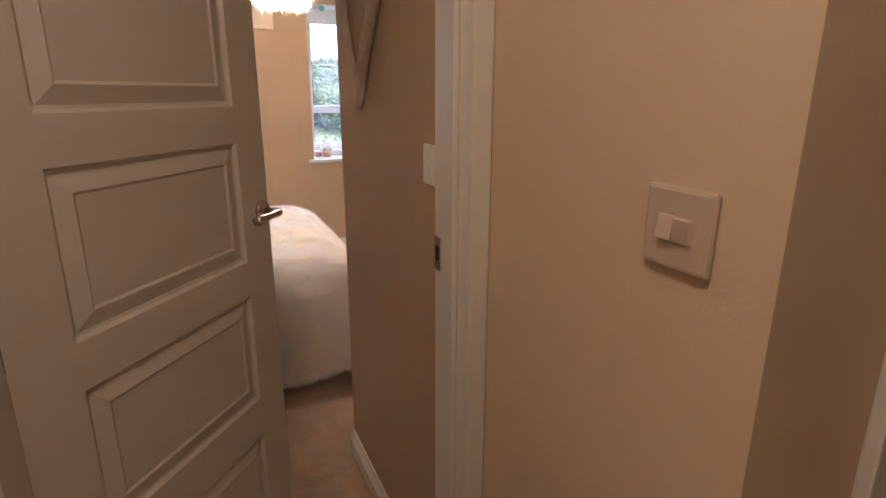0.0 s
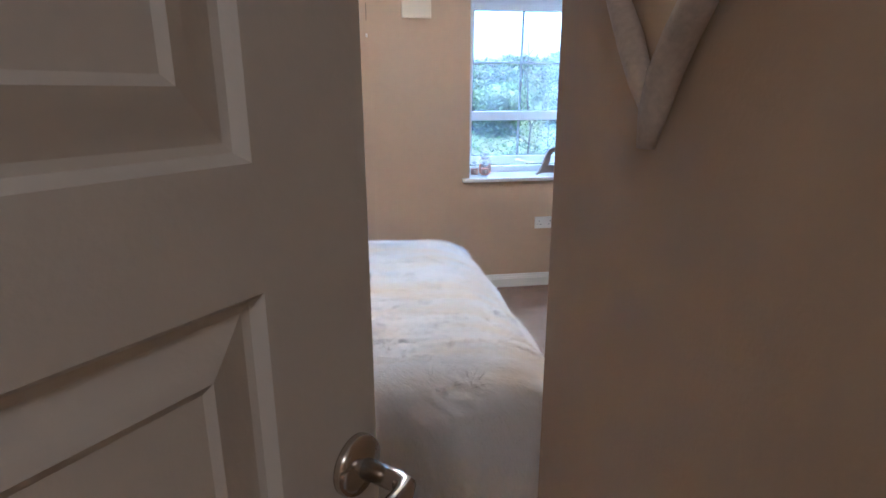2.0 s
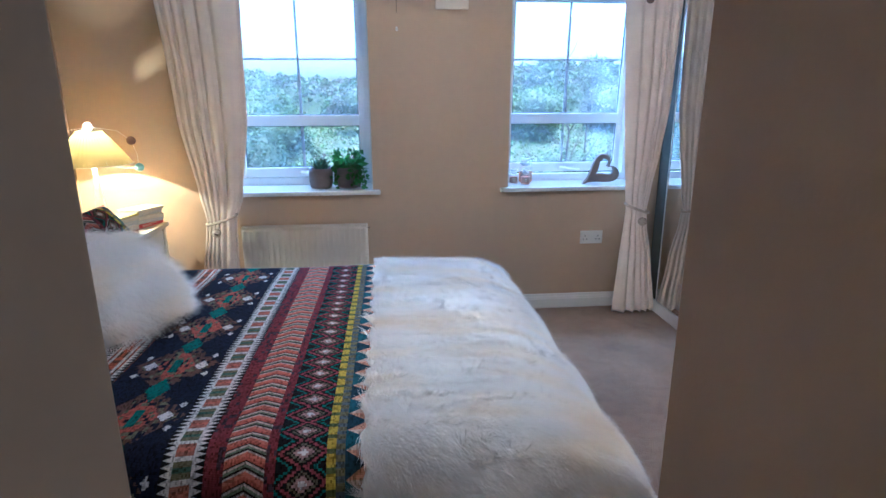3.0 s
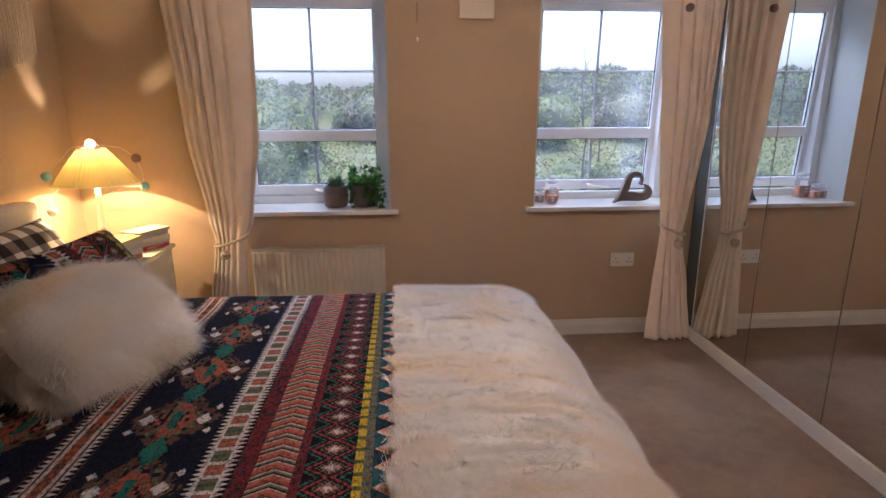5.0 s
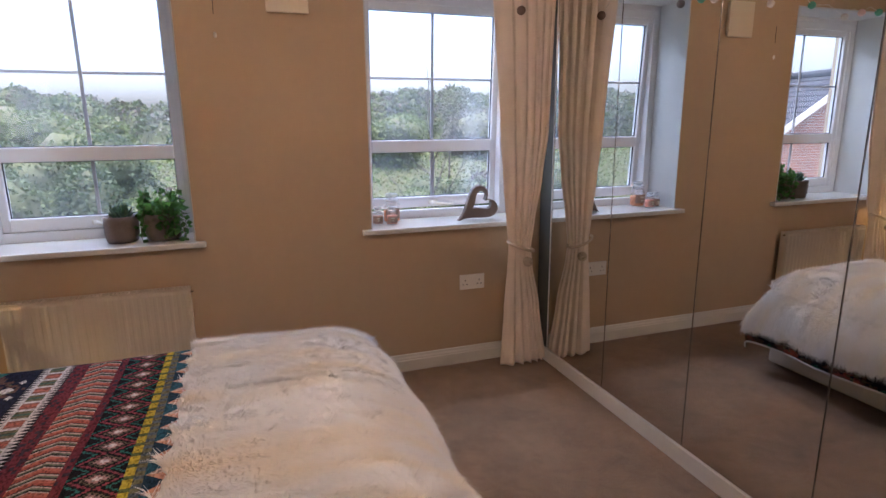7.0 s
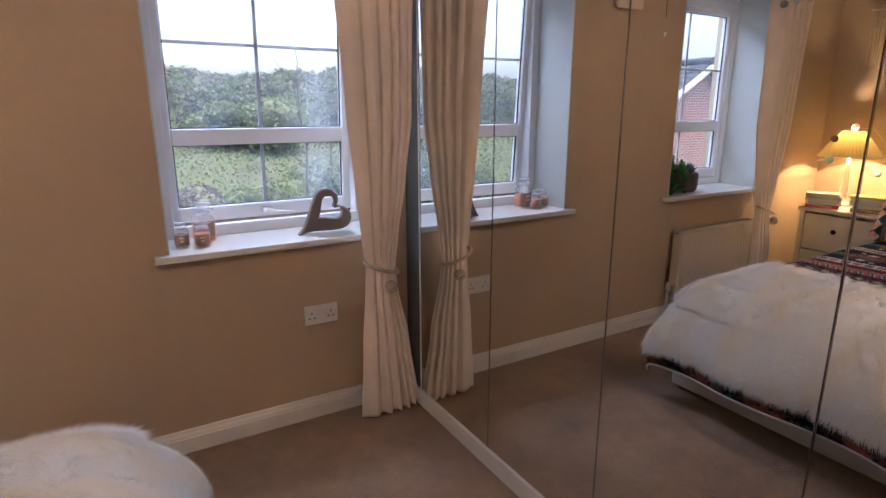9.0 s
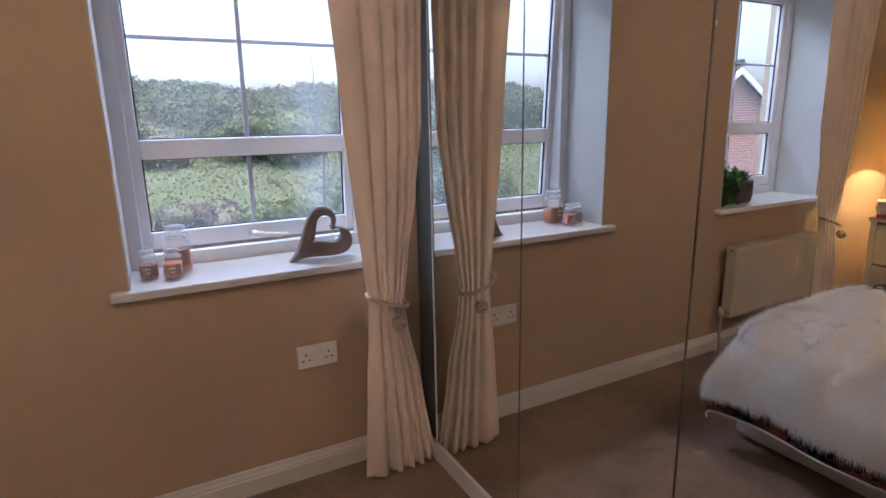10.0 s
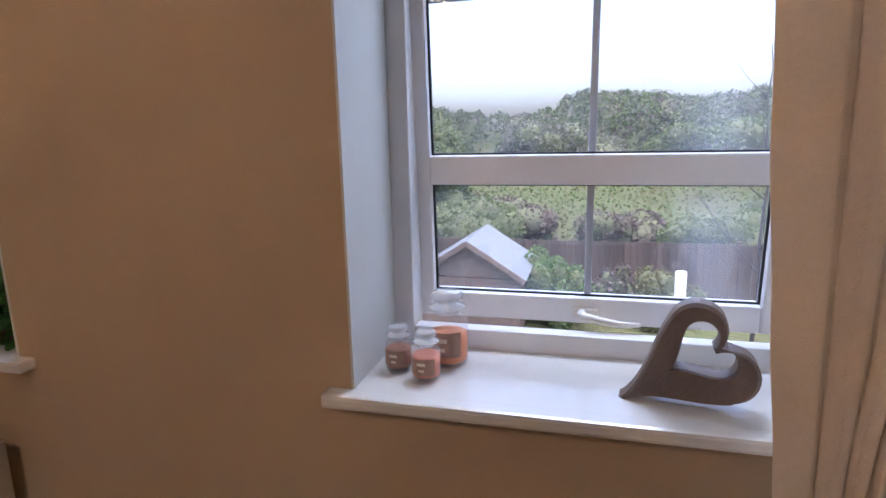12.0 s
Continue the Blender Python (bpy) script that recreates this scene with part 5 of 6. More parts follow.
for i in range(20):
    bm = bmesh.new()
    y = -0.44 + 0.88 * i / 19
    lathe(bm, ((0.006, -0.008), (0.010, 0), (0.006, 0.008)), 8, (0.028, y, -0.07 - 0.05 * (i % 2)))
    part("knot", bm, M_ROPE, mac, smooth=True)

# ---- pendant and landing light ----
pend = thing("pendant_light", (0.815, 3.52, TOP), "lit fluffy cream feather pendant shade", "ceiling light")
bm = bmesh.new()
lathe(bm, ((0.045, 0), (0.045, -0.012), (0.02, -0.03)), 20)
tube(bm, [(0, 0, -0.02), (0, 0, -0.375)], 0.003, 6)
part("flex", bm, M_PLASTIC, pend)
part("lamp_globe", ball_bm(0.045, (0, 0, -0.42)), glow("warm_lamp_glass", (1.0, 0.80, 0.55), 6.0), pend, "glowing lamp globe", smooth=True)
rng3 = random.Random(3)


def feather_place(r):
    d = Vector((r.gauss(0, 1), r.gauss(0, 1), r.gauss(0, 1))).normalized()
    while d.z < -0.86:
        d = Vector((r.gauss(0, 1), r.gauss(0, 1), r.gauss(0, 1))).normalized()
    return Vector((0, 0, -0.42)) + d * 0.14, d, (d + Vector((0, 0, -0.25))).normalized()


fur("feathers", pend, 3600, feather_place, 0.075, 0.0045, rng3, "soft cream feathers")
hl = thing("ceiling_lamp", (0.12, 0.28, TOP), "round opal ceiling light on the landing", "ceiling light")
bm = bmesh.new()
lathe(bm, ((0.12, 0), (0.12, -0.02), (0.115, -0.03)), 28)
part("rim", bm, M_TRIM, hl)
bm = bmesh.new()
lathe(bm, ((0.112, -0.03), (0.105, -0.055), (0.08, -0.08), (0.04, -0.094), (0.005, -0.098)), 28)
part("opal_dome", bm, glow("warm_opal_glass", (1.0, 0.82, 0.58), 1.5), hl, "glowing opal dome", smooth=True)


# ---- things on the sills ----
def jar(at, r, h, wax, level, label):
    j = thing("candle_jar", at, label, "candle jar", "candle jars on the sill")
    bm = bmesh.new()
    prof = ((r * 0.90, 0), (r, 0.006), (r, h * 0.58), (r * 0.97, h * 0.64), (r * 0.74, h * 0.70), (r * 0.74, h * 0.76), (r * 0.70, h * 0.76), (r * 0.70, h * 0.69), (r * 0.93, h * 0.62), (r * 0.95, 0.008), (r * 0.85, 0.004))
    lathe(bm, prof, 32)
    ob = part("jar", bm, M_JAR, j, "clear glass jar", smooth=True)
    ob.visible_shadow = False
    bm = bmesh.new()
    lathe(bm, ((r * 0.60, h * 0.70), (r * 0.66, h * 0.765), (r * 0.86, h * 0.775), (r * 0.88, h * 0.80), (r * 0.50, h * 0.83), (r * 0.42, h * 0.87), (r * 0.72, h * 0.90), (r * 0.74, h * 0.96), (r * 0.60, h)), 28)
    ob = part("lid", bm, M_LID, j, "clear glass stopper lid", smooth=True)
    ob.visible_shadow = False
    bm = bmesh.new()
    lathe(bm, ((r * 0.90, 0.010), (r * 0.935, 0.014), (r * 0.935, h * level), (r * 0.5, h * level - 0.003)), 28)
    part("wax", bm, wax, j, smooth=True)
    bm = bmesh.new()
    n = 12
    a0, a1 = radians(-150), radians(-40)
    for zc, zd, rr, k in ((h * 0.16, h * 0.50, r * 1.006, 0),):
        lo = [bm.verts.new((rr * math.cos(a0 + (a1 - a0) * i / n), rr * math.sin(a0 + (a1 - a0) * i / n), zc)) for i in range(n + 1)]
        hi = [bm.verts.new((v.co.x, v.co.y, zd)) for v in lo]
        for i in range(n):
            bm.faces.new((lo[i], lo[i + 1], hi[i + 1], hi[i]))
    part("label", bm, M_LABEL, j, "dark printed paper label")
    bm = bmesh.new()
    for zc, zd, s in ((h * 0.36, h * 0.42, 0.30), (h * 0.24, h * 0.29, 0.2)):
        rr, m0, m1 = r * 1.014, radians(-95) - s, radians(-95) + s
        lo = [bm.verts.new((rr * math.cos(m0 + (m1 - m0) * i / 4), rr * math.sin(m0 + (m1 - m0) * i / 4), zc)) for i in range(5)]
        hi = [bm.verts.new((v.co.x, v.co.y, zd)) for v in lo]
        for i in range(4):
            bm.faces.new((lo[i], lo[i + 1], hi[i + 1], hi[i]))
    part("label_print", bm, M_LABEL2, j, "pale printed bars")
    return j


jar((1.296, 5.205, SILL), 0.0285, 0.098, M_WAX3, 0.50, "small glass candle jar with brown wax on the window sill")
jar((1.366, 5.172, SILL), 0.0300, 0.102, M_WAX2, 0.52, "small glass candle jar with pink wax on the window sill")
jar((1.388, 5.265, SILL), 0.0460, 0.160, M_WAX, 0.42, "large glass candle jar with orange wax on the window sill")


def heart_line(scale, dx, dz, tip):
    pts = []
    for i in range(72):
        t = 2 * math.pi * i / 72
        x = 16 * math.sin(t) ** 3
        y = 13 * math.cos(t) - 5 * math.cos(2 * t) - 2 * math.cos(3 * t) - math.cos(4 * t)
        if y < 0:
            y *= tip
            x *= 1 - 0.25 * (y / (-17 * tip))
        a = radians(-64)
        pts.append((scale * (x * math.cos(a) - y * math.sin(a)) * -1 + dx, scale * (x * math.sin(a) + y * math.cos(a)) + dz))
    return pts


hs = thing("heart_ornament", (1.875, 5.165, SILL), "carved dark wooden open heart ornament on the window sill", "ornament", turn=-8)
outer = [(-x, z) for x, z in heart_line(0.0061, 0, 0, 1.58)]
inner = [(-x, z) for x, z in heart_line(0.0034, -0.006, 0.012, 1.15)]
lean = Matrix.Rotation(radians(9), 2)
outer, inner = ([tuple(lean @ Vector(p)) for p in ring] for ring in (outer, inner))
base_z = min(z for _, z in outer) + 0.002
outer = [(x, max(0.0, z - base_z)) for x, z in outer]
inner = [(x, z - base_z) for x, z in inner]
bm = bmesh.new()
rows = []
for y, grow in ((-0.024, 0.94), (-0.018, 1.0), (0.018, 1.0), (0.024, 0.94)):
    cx, cz = sum(p[0] for p in outer) / 72, sum(p[1] for p in outer) / 72
    ro = [bm.verts.new((cx + (x - cx) * grow, y, max(0.0, cz + (z - cz) * (grow if z > 0.02 else 1)))) for x, z in outer]
    ci, di = sum(p[0] for p in inner) / 72, sum(p[1] for p in inner) / 72
    ri = [bm.verts.new((ci + (x - ci) * (2 - grow), y, di + (z - di) * (2 - grow))) for x, z in inner]
    rows.append((ro, ri))
n = 72
for (o1, i1), (o2, i2) in zip(rows, rows[1:]):
    for k in range(n):
        bm.faces.new((o1[k], o1[(k + 1) % n], o2[(k + 1) % n], o2[k]))
        bm.faces.new((i1[k], i2[k], i2[(k + 1) % n], i1[(k + 1) % n]))
for (o, i), flip in ((rows[0], False), (rows[-1], True)):
    for k in range(n):
        f = (o[k], i[k], i[(k + 1) % n], o[(k + 1) % n])
        bm.faces.new(tuple(reversed(f)) if flip else f)
bmesh.ops.recalc_face_normals(bm, faces=bm.faces)
part("heart", bm, M_MANGO, hs, smooth=False)


def pot(at, r, h, label):
    p = thing("plant_pot", at, label, "potted plant")
    bm = bmesh.new()
    lathe(bm, ((r * 0.80, 0), (r * 0.90, 0.006), (r * 0.98, h * 0.30), (r, h * 0.7), (r * 0.98, h), (r * 0.91, h), (r * 0.90, h * 0.86), (r * 0.5, h * 0.85)), 36)
    part("pot", bm, M_POT, p, "bronze-glazed pot", smooth=True)
    bm = bmesh.new()
    lathe(bm, ((r * 0.90, h * 0.855), (r * 0.6, h * 0.88), (0.01, h * 0.89)), 24)
    part("soil", bm, M_SOIL, p)
    return p


p1 = pot((0.076, 5.215, SILL), 0.074, 0.122, "succulent in a bronze-glazed round pot on the window sill")
bm = bmesh.new()
rp = random.Random(4)
for k in range(26):
    a, t = k * 2.4, k / 26
    tilt = 0.25 + 0.95 * (1 - t)
    d = Vector((math.cos(a) * math.sin(tilt), math.sin(a) * math.sin(tilt), math.cos(tilt)))
    ln = 0.060 + 0.02 * rp.random()
    o = Vector((0, 0, 0.105))
    tube(bm, [o, o + d * ln * 0.4, o + d * ln * 0.75 + Vector((0, 0, 0.004)), o + d * ln + Vector((0, 0, 0.010))], [0.007, 0.0095, 0.0065, 0.001], 6)
part("succulent", bm, M_SUCC, p1, "dark green pointed rosette", smooth=True)
p2 = pot((0.250, 5.220, SILL), 0.080, 0.125, "trailing ivy in a bronze-glazed round pot on the window sill")
bm_s, lv, lf = bmesh.new(), [], []
for k in range(44):
    a = rp.uniform(0, 2 * math.pi)
    far = rp.uniform(0.3, 1.0)
    trail = k < 20
    o = Vector((0.04 * math.cos(a), 0.04 * math.sin(a), 0.115))
    if trail:
        a = rp.uniform(-1.5, 0.7) if k > 6 else rp.uniform(2.4, 4.4)
        e1 = Vector((0.075 * math.cos(a), 0.075 * math.sin(a) - 0.01, 0.165))
        e2 = Vector((min(0.135, 0.130 * far + 0.02) * math.cos(a), 0.115 * math.sin(a), 0.13 - 0.04 * far))
        e3 = Vector((e2.x * 1.05 if math.cos(a) < 0 else min(0.140, e2.x * 1.12), e2.y, max(0.010, 0.07 - 0.09 * far)))
        line = [o, e1, e2, e3]
    else:
        h = rp.uniform(0.03, 0.115)
        line = [o, o + Vector((0.035 * math.cos(a), 0.035 * math.sin(a), h * 0.6)), o + Vector((0.075 * far * math.cos(a), 0.07 * far * math.sin(a), h))]
    tube(bm_s, line, 0.0014, 5)
    for s in range(len(line) * 3):
        t = s / (len(line) * 3 - 1) * (len(line) - 1)
        i = min(int(t), len(line) - 2)
        p = line[i].lerp(line[i + 1], t - i) + Vector((rp.gauss(0, 0.006), rp.gauss(0, 0.006), rp.gauss(0, 0.004)))
        if p.z < 0.012:
            p.z = 0.012
        d = Vector((rp.gauss(0, 1), rp.gauss(0, 1), rp.gauss(0.2, 0.6))).normalized()
        sd = d.cross(Vector((rp.gauss(0, 1), rp.gauss(0, 1), rp.gauss(0, 1)))).normalized()
        ln, q = rp.uniform(0.018, 0.042), len(lv)
        up = d.cross(sd) * ln * 0.12
        lv += [p, p + d * ln * 0.35 + sd * ln * 0.48 + up, p + d * ln, p + d * ln * 0.35 - sd * ln * 0.48 + up]
        lf += [(q, q + 1, q + 2), (q, q + 2, q + 3)]
part("stem", bm_s, M_STEM, p2)["kind"] = "stuff"
ob = sheet("ivy_leaves", lv, lf, M_IVY, p2, "small bright green leaves")
ob["kind"] = "stuff"

# ---- driftwood heart on the lobby wall ----
dw = thing("driftwood_heart", (XC - 0.034, 1.80, 1.315), "hanging heart of bleached driftwood sticks on the wall", "wall decoration")


def stick(pts, radii, seed):
    bm = bmesh.new()
    tube(bm, pts, radii, 12)
    for v in bm.verts:
        v.co += Vector((noise.noise(v.co * 30 + Vector((seed, 0, 0))), noise.noise(v.co * 30 + Vector((0, seed, 0))), noise.noise(v.co * 22))) * 0.0025
    return part("stick", bm, M_DRIFT, dw, smooth=True)


stick([(0.010, 0.026, 0.010), (0.013, 0.024, 0.042), (0.014, 0.012, 0.082), (0.013, -0.012, 0.112), (0.012, -0.040, 0.145), (0.011, -0.066, 0.180), (0.010, -0.150, 0.280), (0.010, -0.190, 0.390)], [0.009, 0.0145, 0.0155, 0.016, 0.016, 0.016, 0.016, 0.013], 1)
stick([(0.018, 0.044, 0.050), (0.018, 0.064, 0.075), (0.018, 0.092, 0.115), (0.018, 0.125, 0.155), (0.018, 0.155, 0.200), (0.018, 0.180, 0.280), (0.016, 0.185, 0.390)], [0.009, 0.0125, 0.0135, 0.0135, 0.0135, 0.013, 0.012], 2)
stick([(0.012, -0.190, 0.36), (0.010, -0.150, 0.47), (0.010, -0.065, 0.52), (0.010, 0.000, 0.44)], [0.013, 0.016, 0.016, 0.011], 3)
stick([(0.014, 0.185, 0.37), (0.012, 0.150, 0.47), (0.010, 0.080, 0.52), (0.010, 0.010, 0.45)], [0.012, 0.015, 0.015, 0.011], 4)


# ---- outside ----
GROUND = -2.75


def rise(x, y):
    """The land behind the garden: level to the fence, then a bank, then a long low hill."""
    def ease(a, b):
        t = min(max((y - a) / (b - a), 0.0), 1.0)
        return weave_smooth(t)
    z = GROUND + 1.9 * ease(17.8, 30) + 1.5 * ease(28, 46) + 0.7 * ease(46, 120)
    if y > 18:
        z += 0.35 * noise.noise((x * 0.09, y * 0.09, 0.5)) * ease(18, 26) + 0.12 * noise.noise((x * 0.4, y * 0.4, 2.0)) * ease(18, 24)
    return z


def grass_material():
    mat, nt, bsdf = material("rough_grass")
    co = nt.nodes.new("ShaderNodeTexCoord")
    a = nt.nodes.new("ShaderNodeTexNoise")
    a.inputs["Scale"].default_value, a.inputs["Detail"].default_value = 0.35, 6
    b = nt.nodes.new("ShaderNodeTexNoise")
    b.inputs["Scale"].default_value, b.inputs["Detail"].default_value = 5.0, 6
    for n in (a, b):
        nt.links.new(co.outputs["Object"], n.inputs["Vector"])
    r = nt.nodes.new("ShaderNodeValToRGB")
    els = r.color_ramp.elements
    els[0].position, els[0].color = 0.30, (0.062, 0.064, 0.030, 1)
    els[1].position, els[1].color = 0.70, (0.066, 0.098, 0.030, 1)
    e = els.new(0.5)
    e.color = (0.076, 0.086, 0.032, 1)
    s = nt.nodes.new("ShaderNodeMath")
    s.operation = "MULTIPLY_ADD"
    s.inputs[1].default_value = 0.5
    s2 = nt.nodes.new("ShaderNodeMath")
    s2.operation = "MULTIPLY"
    s2.inputs[1].default_value = 0.5
    nt.links.new(b.outputs["Fac"], s2.inputs[0])
    nt.links.new(a.outputs["Fac"], s.inputs[0])
    nt.links.new(s2.outputs[0], s.inputs[2])
    nt.links.new(s.outputs[0], r.inputs["Fac"])
    nt.links.new(r.outputs["Color"], bsdf.inputs["Base Color"])
    bsdf.inputs["Roughness"].default_value = 0.95
    bp = nt.nodes.new("ShaderNodeBump")
    bp.inputs["Strength"].default_value, bp.inputs["Distance"].default_value = 1.0, 0.12
    nt.links.new(b.outputs["Fac"], bp.inputs["Height"])
    nt.links.new(bp.outputs["Normal"], bsdf.inputs["Normal"])
    return mat


M_GRASS = grass_material()
xs = [-600, -300, -150, -90] + [-60 + 1.6 * i for i in range(76)] + [90, 150, 300, 600]
ys = [-600, -200, -60, -20, 0, 6, 12, 16, 17.8] + [19 + 1.3 * i for i in range(48)] + [90, 120, 180, 300, 600, 1500]
vs = [(x, y, rise(x, y)) for x in xs for y in ys]
ny = len(ys)
fs = [(i * ny + j, (i + 1) * ny + j, (i + 1) * ny + j + 1, i * ny + j + 1) for i in range(len(xs) - 1) for j in range(ny - 1)]
tagged(sheet("ground", vs, fs, M_GRASS, smooth=True), "rough green and straw-coloured grass rising to a low hill", "ground", kind="structure")

L_GREEN = leafy("hedge_leaf_green", (0.125, 0.155, 0.062), (0.15, 0.20, 0.06), vary=0.45)
L_DARK = leafy("hedge_leaf_dark", (0.085, 0.112, 0.058), (0.08, 0.12, 0.04), vary=0.5)
L_BROWN = leafy("bramble_brown", (0.135, 0.108, 0.092), (0.10, 0.08, 0.05))
L_PALE = leafy("willow_grey", (0.165, 0.165, 0.120), (0.15, 0.16, 0.09), vary=0.5)
L_LIME = leafy("bright_garden_leaf", (0.115, 0.175, 0.060), (0.13, 0.24, 0.06))
L_STRAW = leafy("dry_grass_blade", (0.155, 0.150, 0.070), (0.16, 0.15, 0.06), vary=0.35)
L_TUFT = leafy("olive_grass_blade", (0.130, 0.150, 0.055), (0.15, 0.17, 0.05), vary=0.35)


def leaves(points, size, r):
    lv, lf = [], []
    for p, k in points:
        d = Vector((r.gauss(0, 1), r.gauss(0, 1), r.gauss(0, 0.8))).normalized()
        s = d.cross(Vector((r.gauss(0, 1), r.gauss(0, 1), r.gauss(0, 1)))).normalized()
        ln, q = size * k * r.uniform(0.6, 1.4), len(lv)
        p = Vector(p)
        lv += [p - d * ln * 0.5, p + s * ln * 0.34, p + d * ln * 0.5, p - s * ln * 0.34]
        lf.append((q, q + 1, q + 2, q + 3))
    return lv, lf


def clump_points(n, rx, ry, h, r, lumps=9, core=None):
    """Points on and in a lumpy crown over the origin."""
    cs = [(r.uniform(-0.75, 0.75) * rx, r.uniform(-0.75, 0.75) * ry, r.uniform(0.25, 0.78) * h, r.uniform(0.28, 0.5)) for _ in range(lumps)]
    out = []
    if core is not None:
        core += cs
    for _ in range(n):
        cx, cy, cz, k = r.choice(cs)
        d = Vector((r.gauss(0, 1), r.gauss(0, 1), r.gauss(0, 1))).normalized() * (r.random() ** 0.16)
        x, y, z = cx + d.x * rx * k, cy + d.y * ry * k, cz + d.z * h * k * 0.9
        if z > 0:
            out.append(((x, y, z), 1.0))
    return out


rb = random.Random(21)
# the scrub along the skyline: one lumpy mass, with foliage in several tones all over it
lumps = []
for _ in range(420):
    x, y = rb.uniform(-64, 64), rb.uniform(37, 52)
    dip = 1 - 2 * weave_smooth(min(1.0, max(0.0, 2.0 - abs(x + 4.5) / 3.4)))
    top = 2.85 + 0.9 * noise.noise((x * 0.09, 1.7, 0.0)) + rb.uniform(-0.45, 0.30) + 0.7 * dip
    lumps.append((x, y, rb.uniform(1.1, 2.6), top * (0.62 + 0.38 * min(1.0, (y - 36) / 8))))
buckets = {}
for lump in lumps:
    for c in range(int((lump[0] - 3.5) // 4), int((lump[0] + 3.5) // 4) + 1):
        buckets.setdefault(c, []).append(lump)


def scrub(x, y):
    """Height of the scrub's outer skin over the land."""
    top = 0.0
    for lx, ly, w, h in buckets.get(int(x // 4), ()):
        d = ((x - lx) ** 2 + (y - ly) ** 2) / (w * w)
        if d < 1:
            top = max(top, h * math.sqrt(1 - d * d) * (0.93 + 0.13 * noise.noise((x * 1.1, y * 1.1, lx))))
    return top + 0.26 * noise.noise((x * 1.7, y * 1.7, 4.0)) + 0.16 * noise.noise((x * 4.5, y * 4.5, 1.0))


def scrub_material():
    mat, nt, bsdf = material("dense_scrub")
    co = nt.nodes.new("ShaderNodeTexCoord")
    a = nt.nodes.new("ShaderNodeTexNoise")
    a.inputs["Scale"].default_value, a.inputs["Detail"].default_value = 0.6, 8
    nt.links.new(co.outputs["Object"], a.inputs["Vector"])
    r = nt.nodes.new("ShaderNodeValToRGB")
    els = r.color_ramp.elements
    els[0].position, els[0].color = 0.34, (0.080, 0.090, 0.052, 1)
    els[1].position, els[1].color = 0.68, (0.150, 0.148, 0.098, 1)
    e = els.new(0.5)
    e.color = (0.112, 0.128, 0.064, 1)
    nt.links.new(a.outputs["Fac"], r.inputs["Fac"])
    nt.links.new(r.outputs["Color"], bsdf.inputs["Base Color"])
    bsdf.inputs["Roughness"].default_value = 0.95
    bsdf.inputs["Specular IOR Level"].default_value = 0.1
    return mat


M_SCRUB = scrub_material()
nx, ny = 420, 56
vs = [(-62 + 124 * i / nx, 36 + 18 * j / ny, rise(-62 + 124 * i / nx, 36 + 18 * j / ny) - 0.2 + scrub(-62 + 124 * i / nx, 36 + 18 * j / ny)) for i in range(nx + 1) for j in range(ny + 1)]
fs = [(i * (ny + 1) + j, (i + 1) * (ny + 1) + j, (i + 1) * (ny + 1) + j + 1, i * (ny + 1) + j + 1) for i in range(nx) for j in range(ny)]
tagged(sheet("woodland", vs, fs, M_SCRUB, smooth=True), "dense lumpy mass of scrub woodland along the hilltop", "woodland", kind="stuff")
for mat, n, tone in ((L_DARK, 70000, "dark green"), (L_GREEN, 75000, "olive green"), (L_PALE, 40000, "grey-green"), (L_BROWN, 40000, "brown")):
    pts, seed = [], rb.uniform(0, 50)
    while len(pts) < n:
        x, y = rb.uniform(-34, 40) if rb.random() < 0.8 else rb.uniform(-62, 62), 36 + 14 * rb.random() ** 1.5
        if noise.noise((x * 0.5, y * 0.5, seed)) + rb.gauss(0, 0.25) > -0.05:
            pts.append(((x, y, rise(x, y) - 0.2 + scrub(x, y) + rb.uniform(-0.05, 0.10) + 0.30 * rb.random() ** 4), 1.0))
    lv, lf = leaves(pts, 0.20, rb)
    tagged(sheet("woodland", lv, lf, mat), "far " + tone + " foliage of the scrub along the hilltop", "woodland", kind="stuff")


def bush(x, y, rx, h, n, size, mat, label, lumps=9):
    b = thing("bush", (x, y, rise(x, y) - 0.03), label, "bush")
    bm = bmesh.new()
    for _ in range(7):
        a = rb.uniform(0, 6.28)
        tube(bm, [(0, 0, 0), (rx * 0.3 * math.cos(a), rx * 0.3 * math.sin(a), h * 0.4), (rx * 0.55 * math.cos(a + 0.3), rx * 0.55 * math.sin(a + 0.3), h * 0.8)], [0.05, 0.03, 0.01], 6)
    part("branches", bm, M_TRUNK, b)
    core = []
    lv, lf = leaves(clump_points(n, rx, rx * 0.8, h, rb, lumps, core), size, rb)
    ob = sheet("foliage", lv, lf, mat, b)
    ob["kind"] = "stuff"
    bm = bmesh.new()
    for cx, cy, cz, k in core:
        made = bmesh.ops.create_icosphere(bm, subdivisions=2, radius=1.0, matrix=Matrix.LocRotScale((cx, cy, cz), None, (rx * k * 0.76, rx * 0.8 * k * 0.76, h * k * 0.70)))
        for v in made["verts"]:
            v.co += Vector((noise.noise(v.co * 3.0), noise.noise(v.co * 3.0 + Vector((5, 0, 0))), noise.noise(v.co * 3.0 + Vector((0, 7, 0))))) * 0.12 * rx
            v.co.z = max(v.co.z, 0.02)
    part("inner_foliage", bm, M_SCRUB, b, smooth=True)
    return b


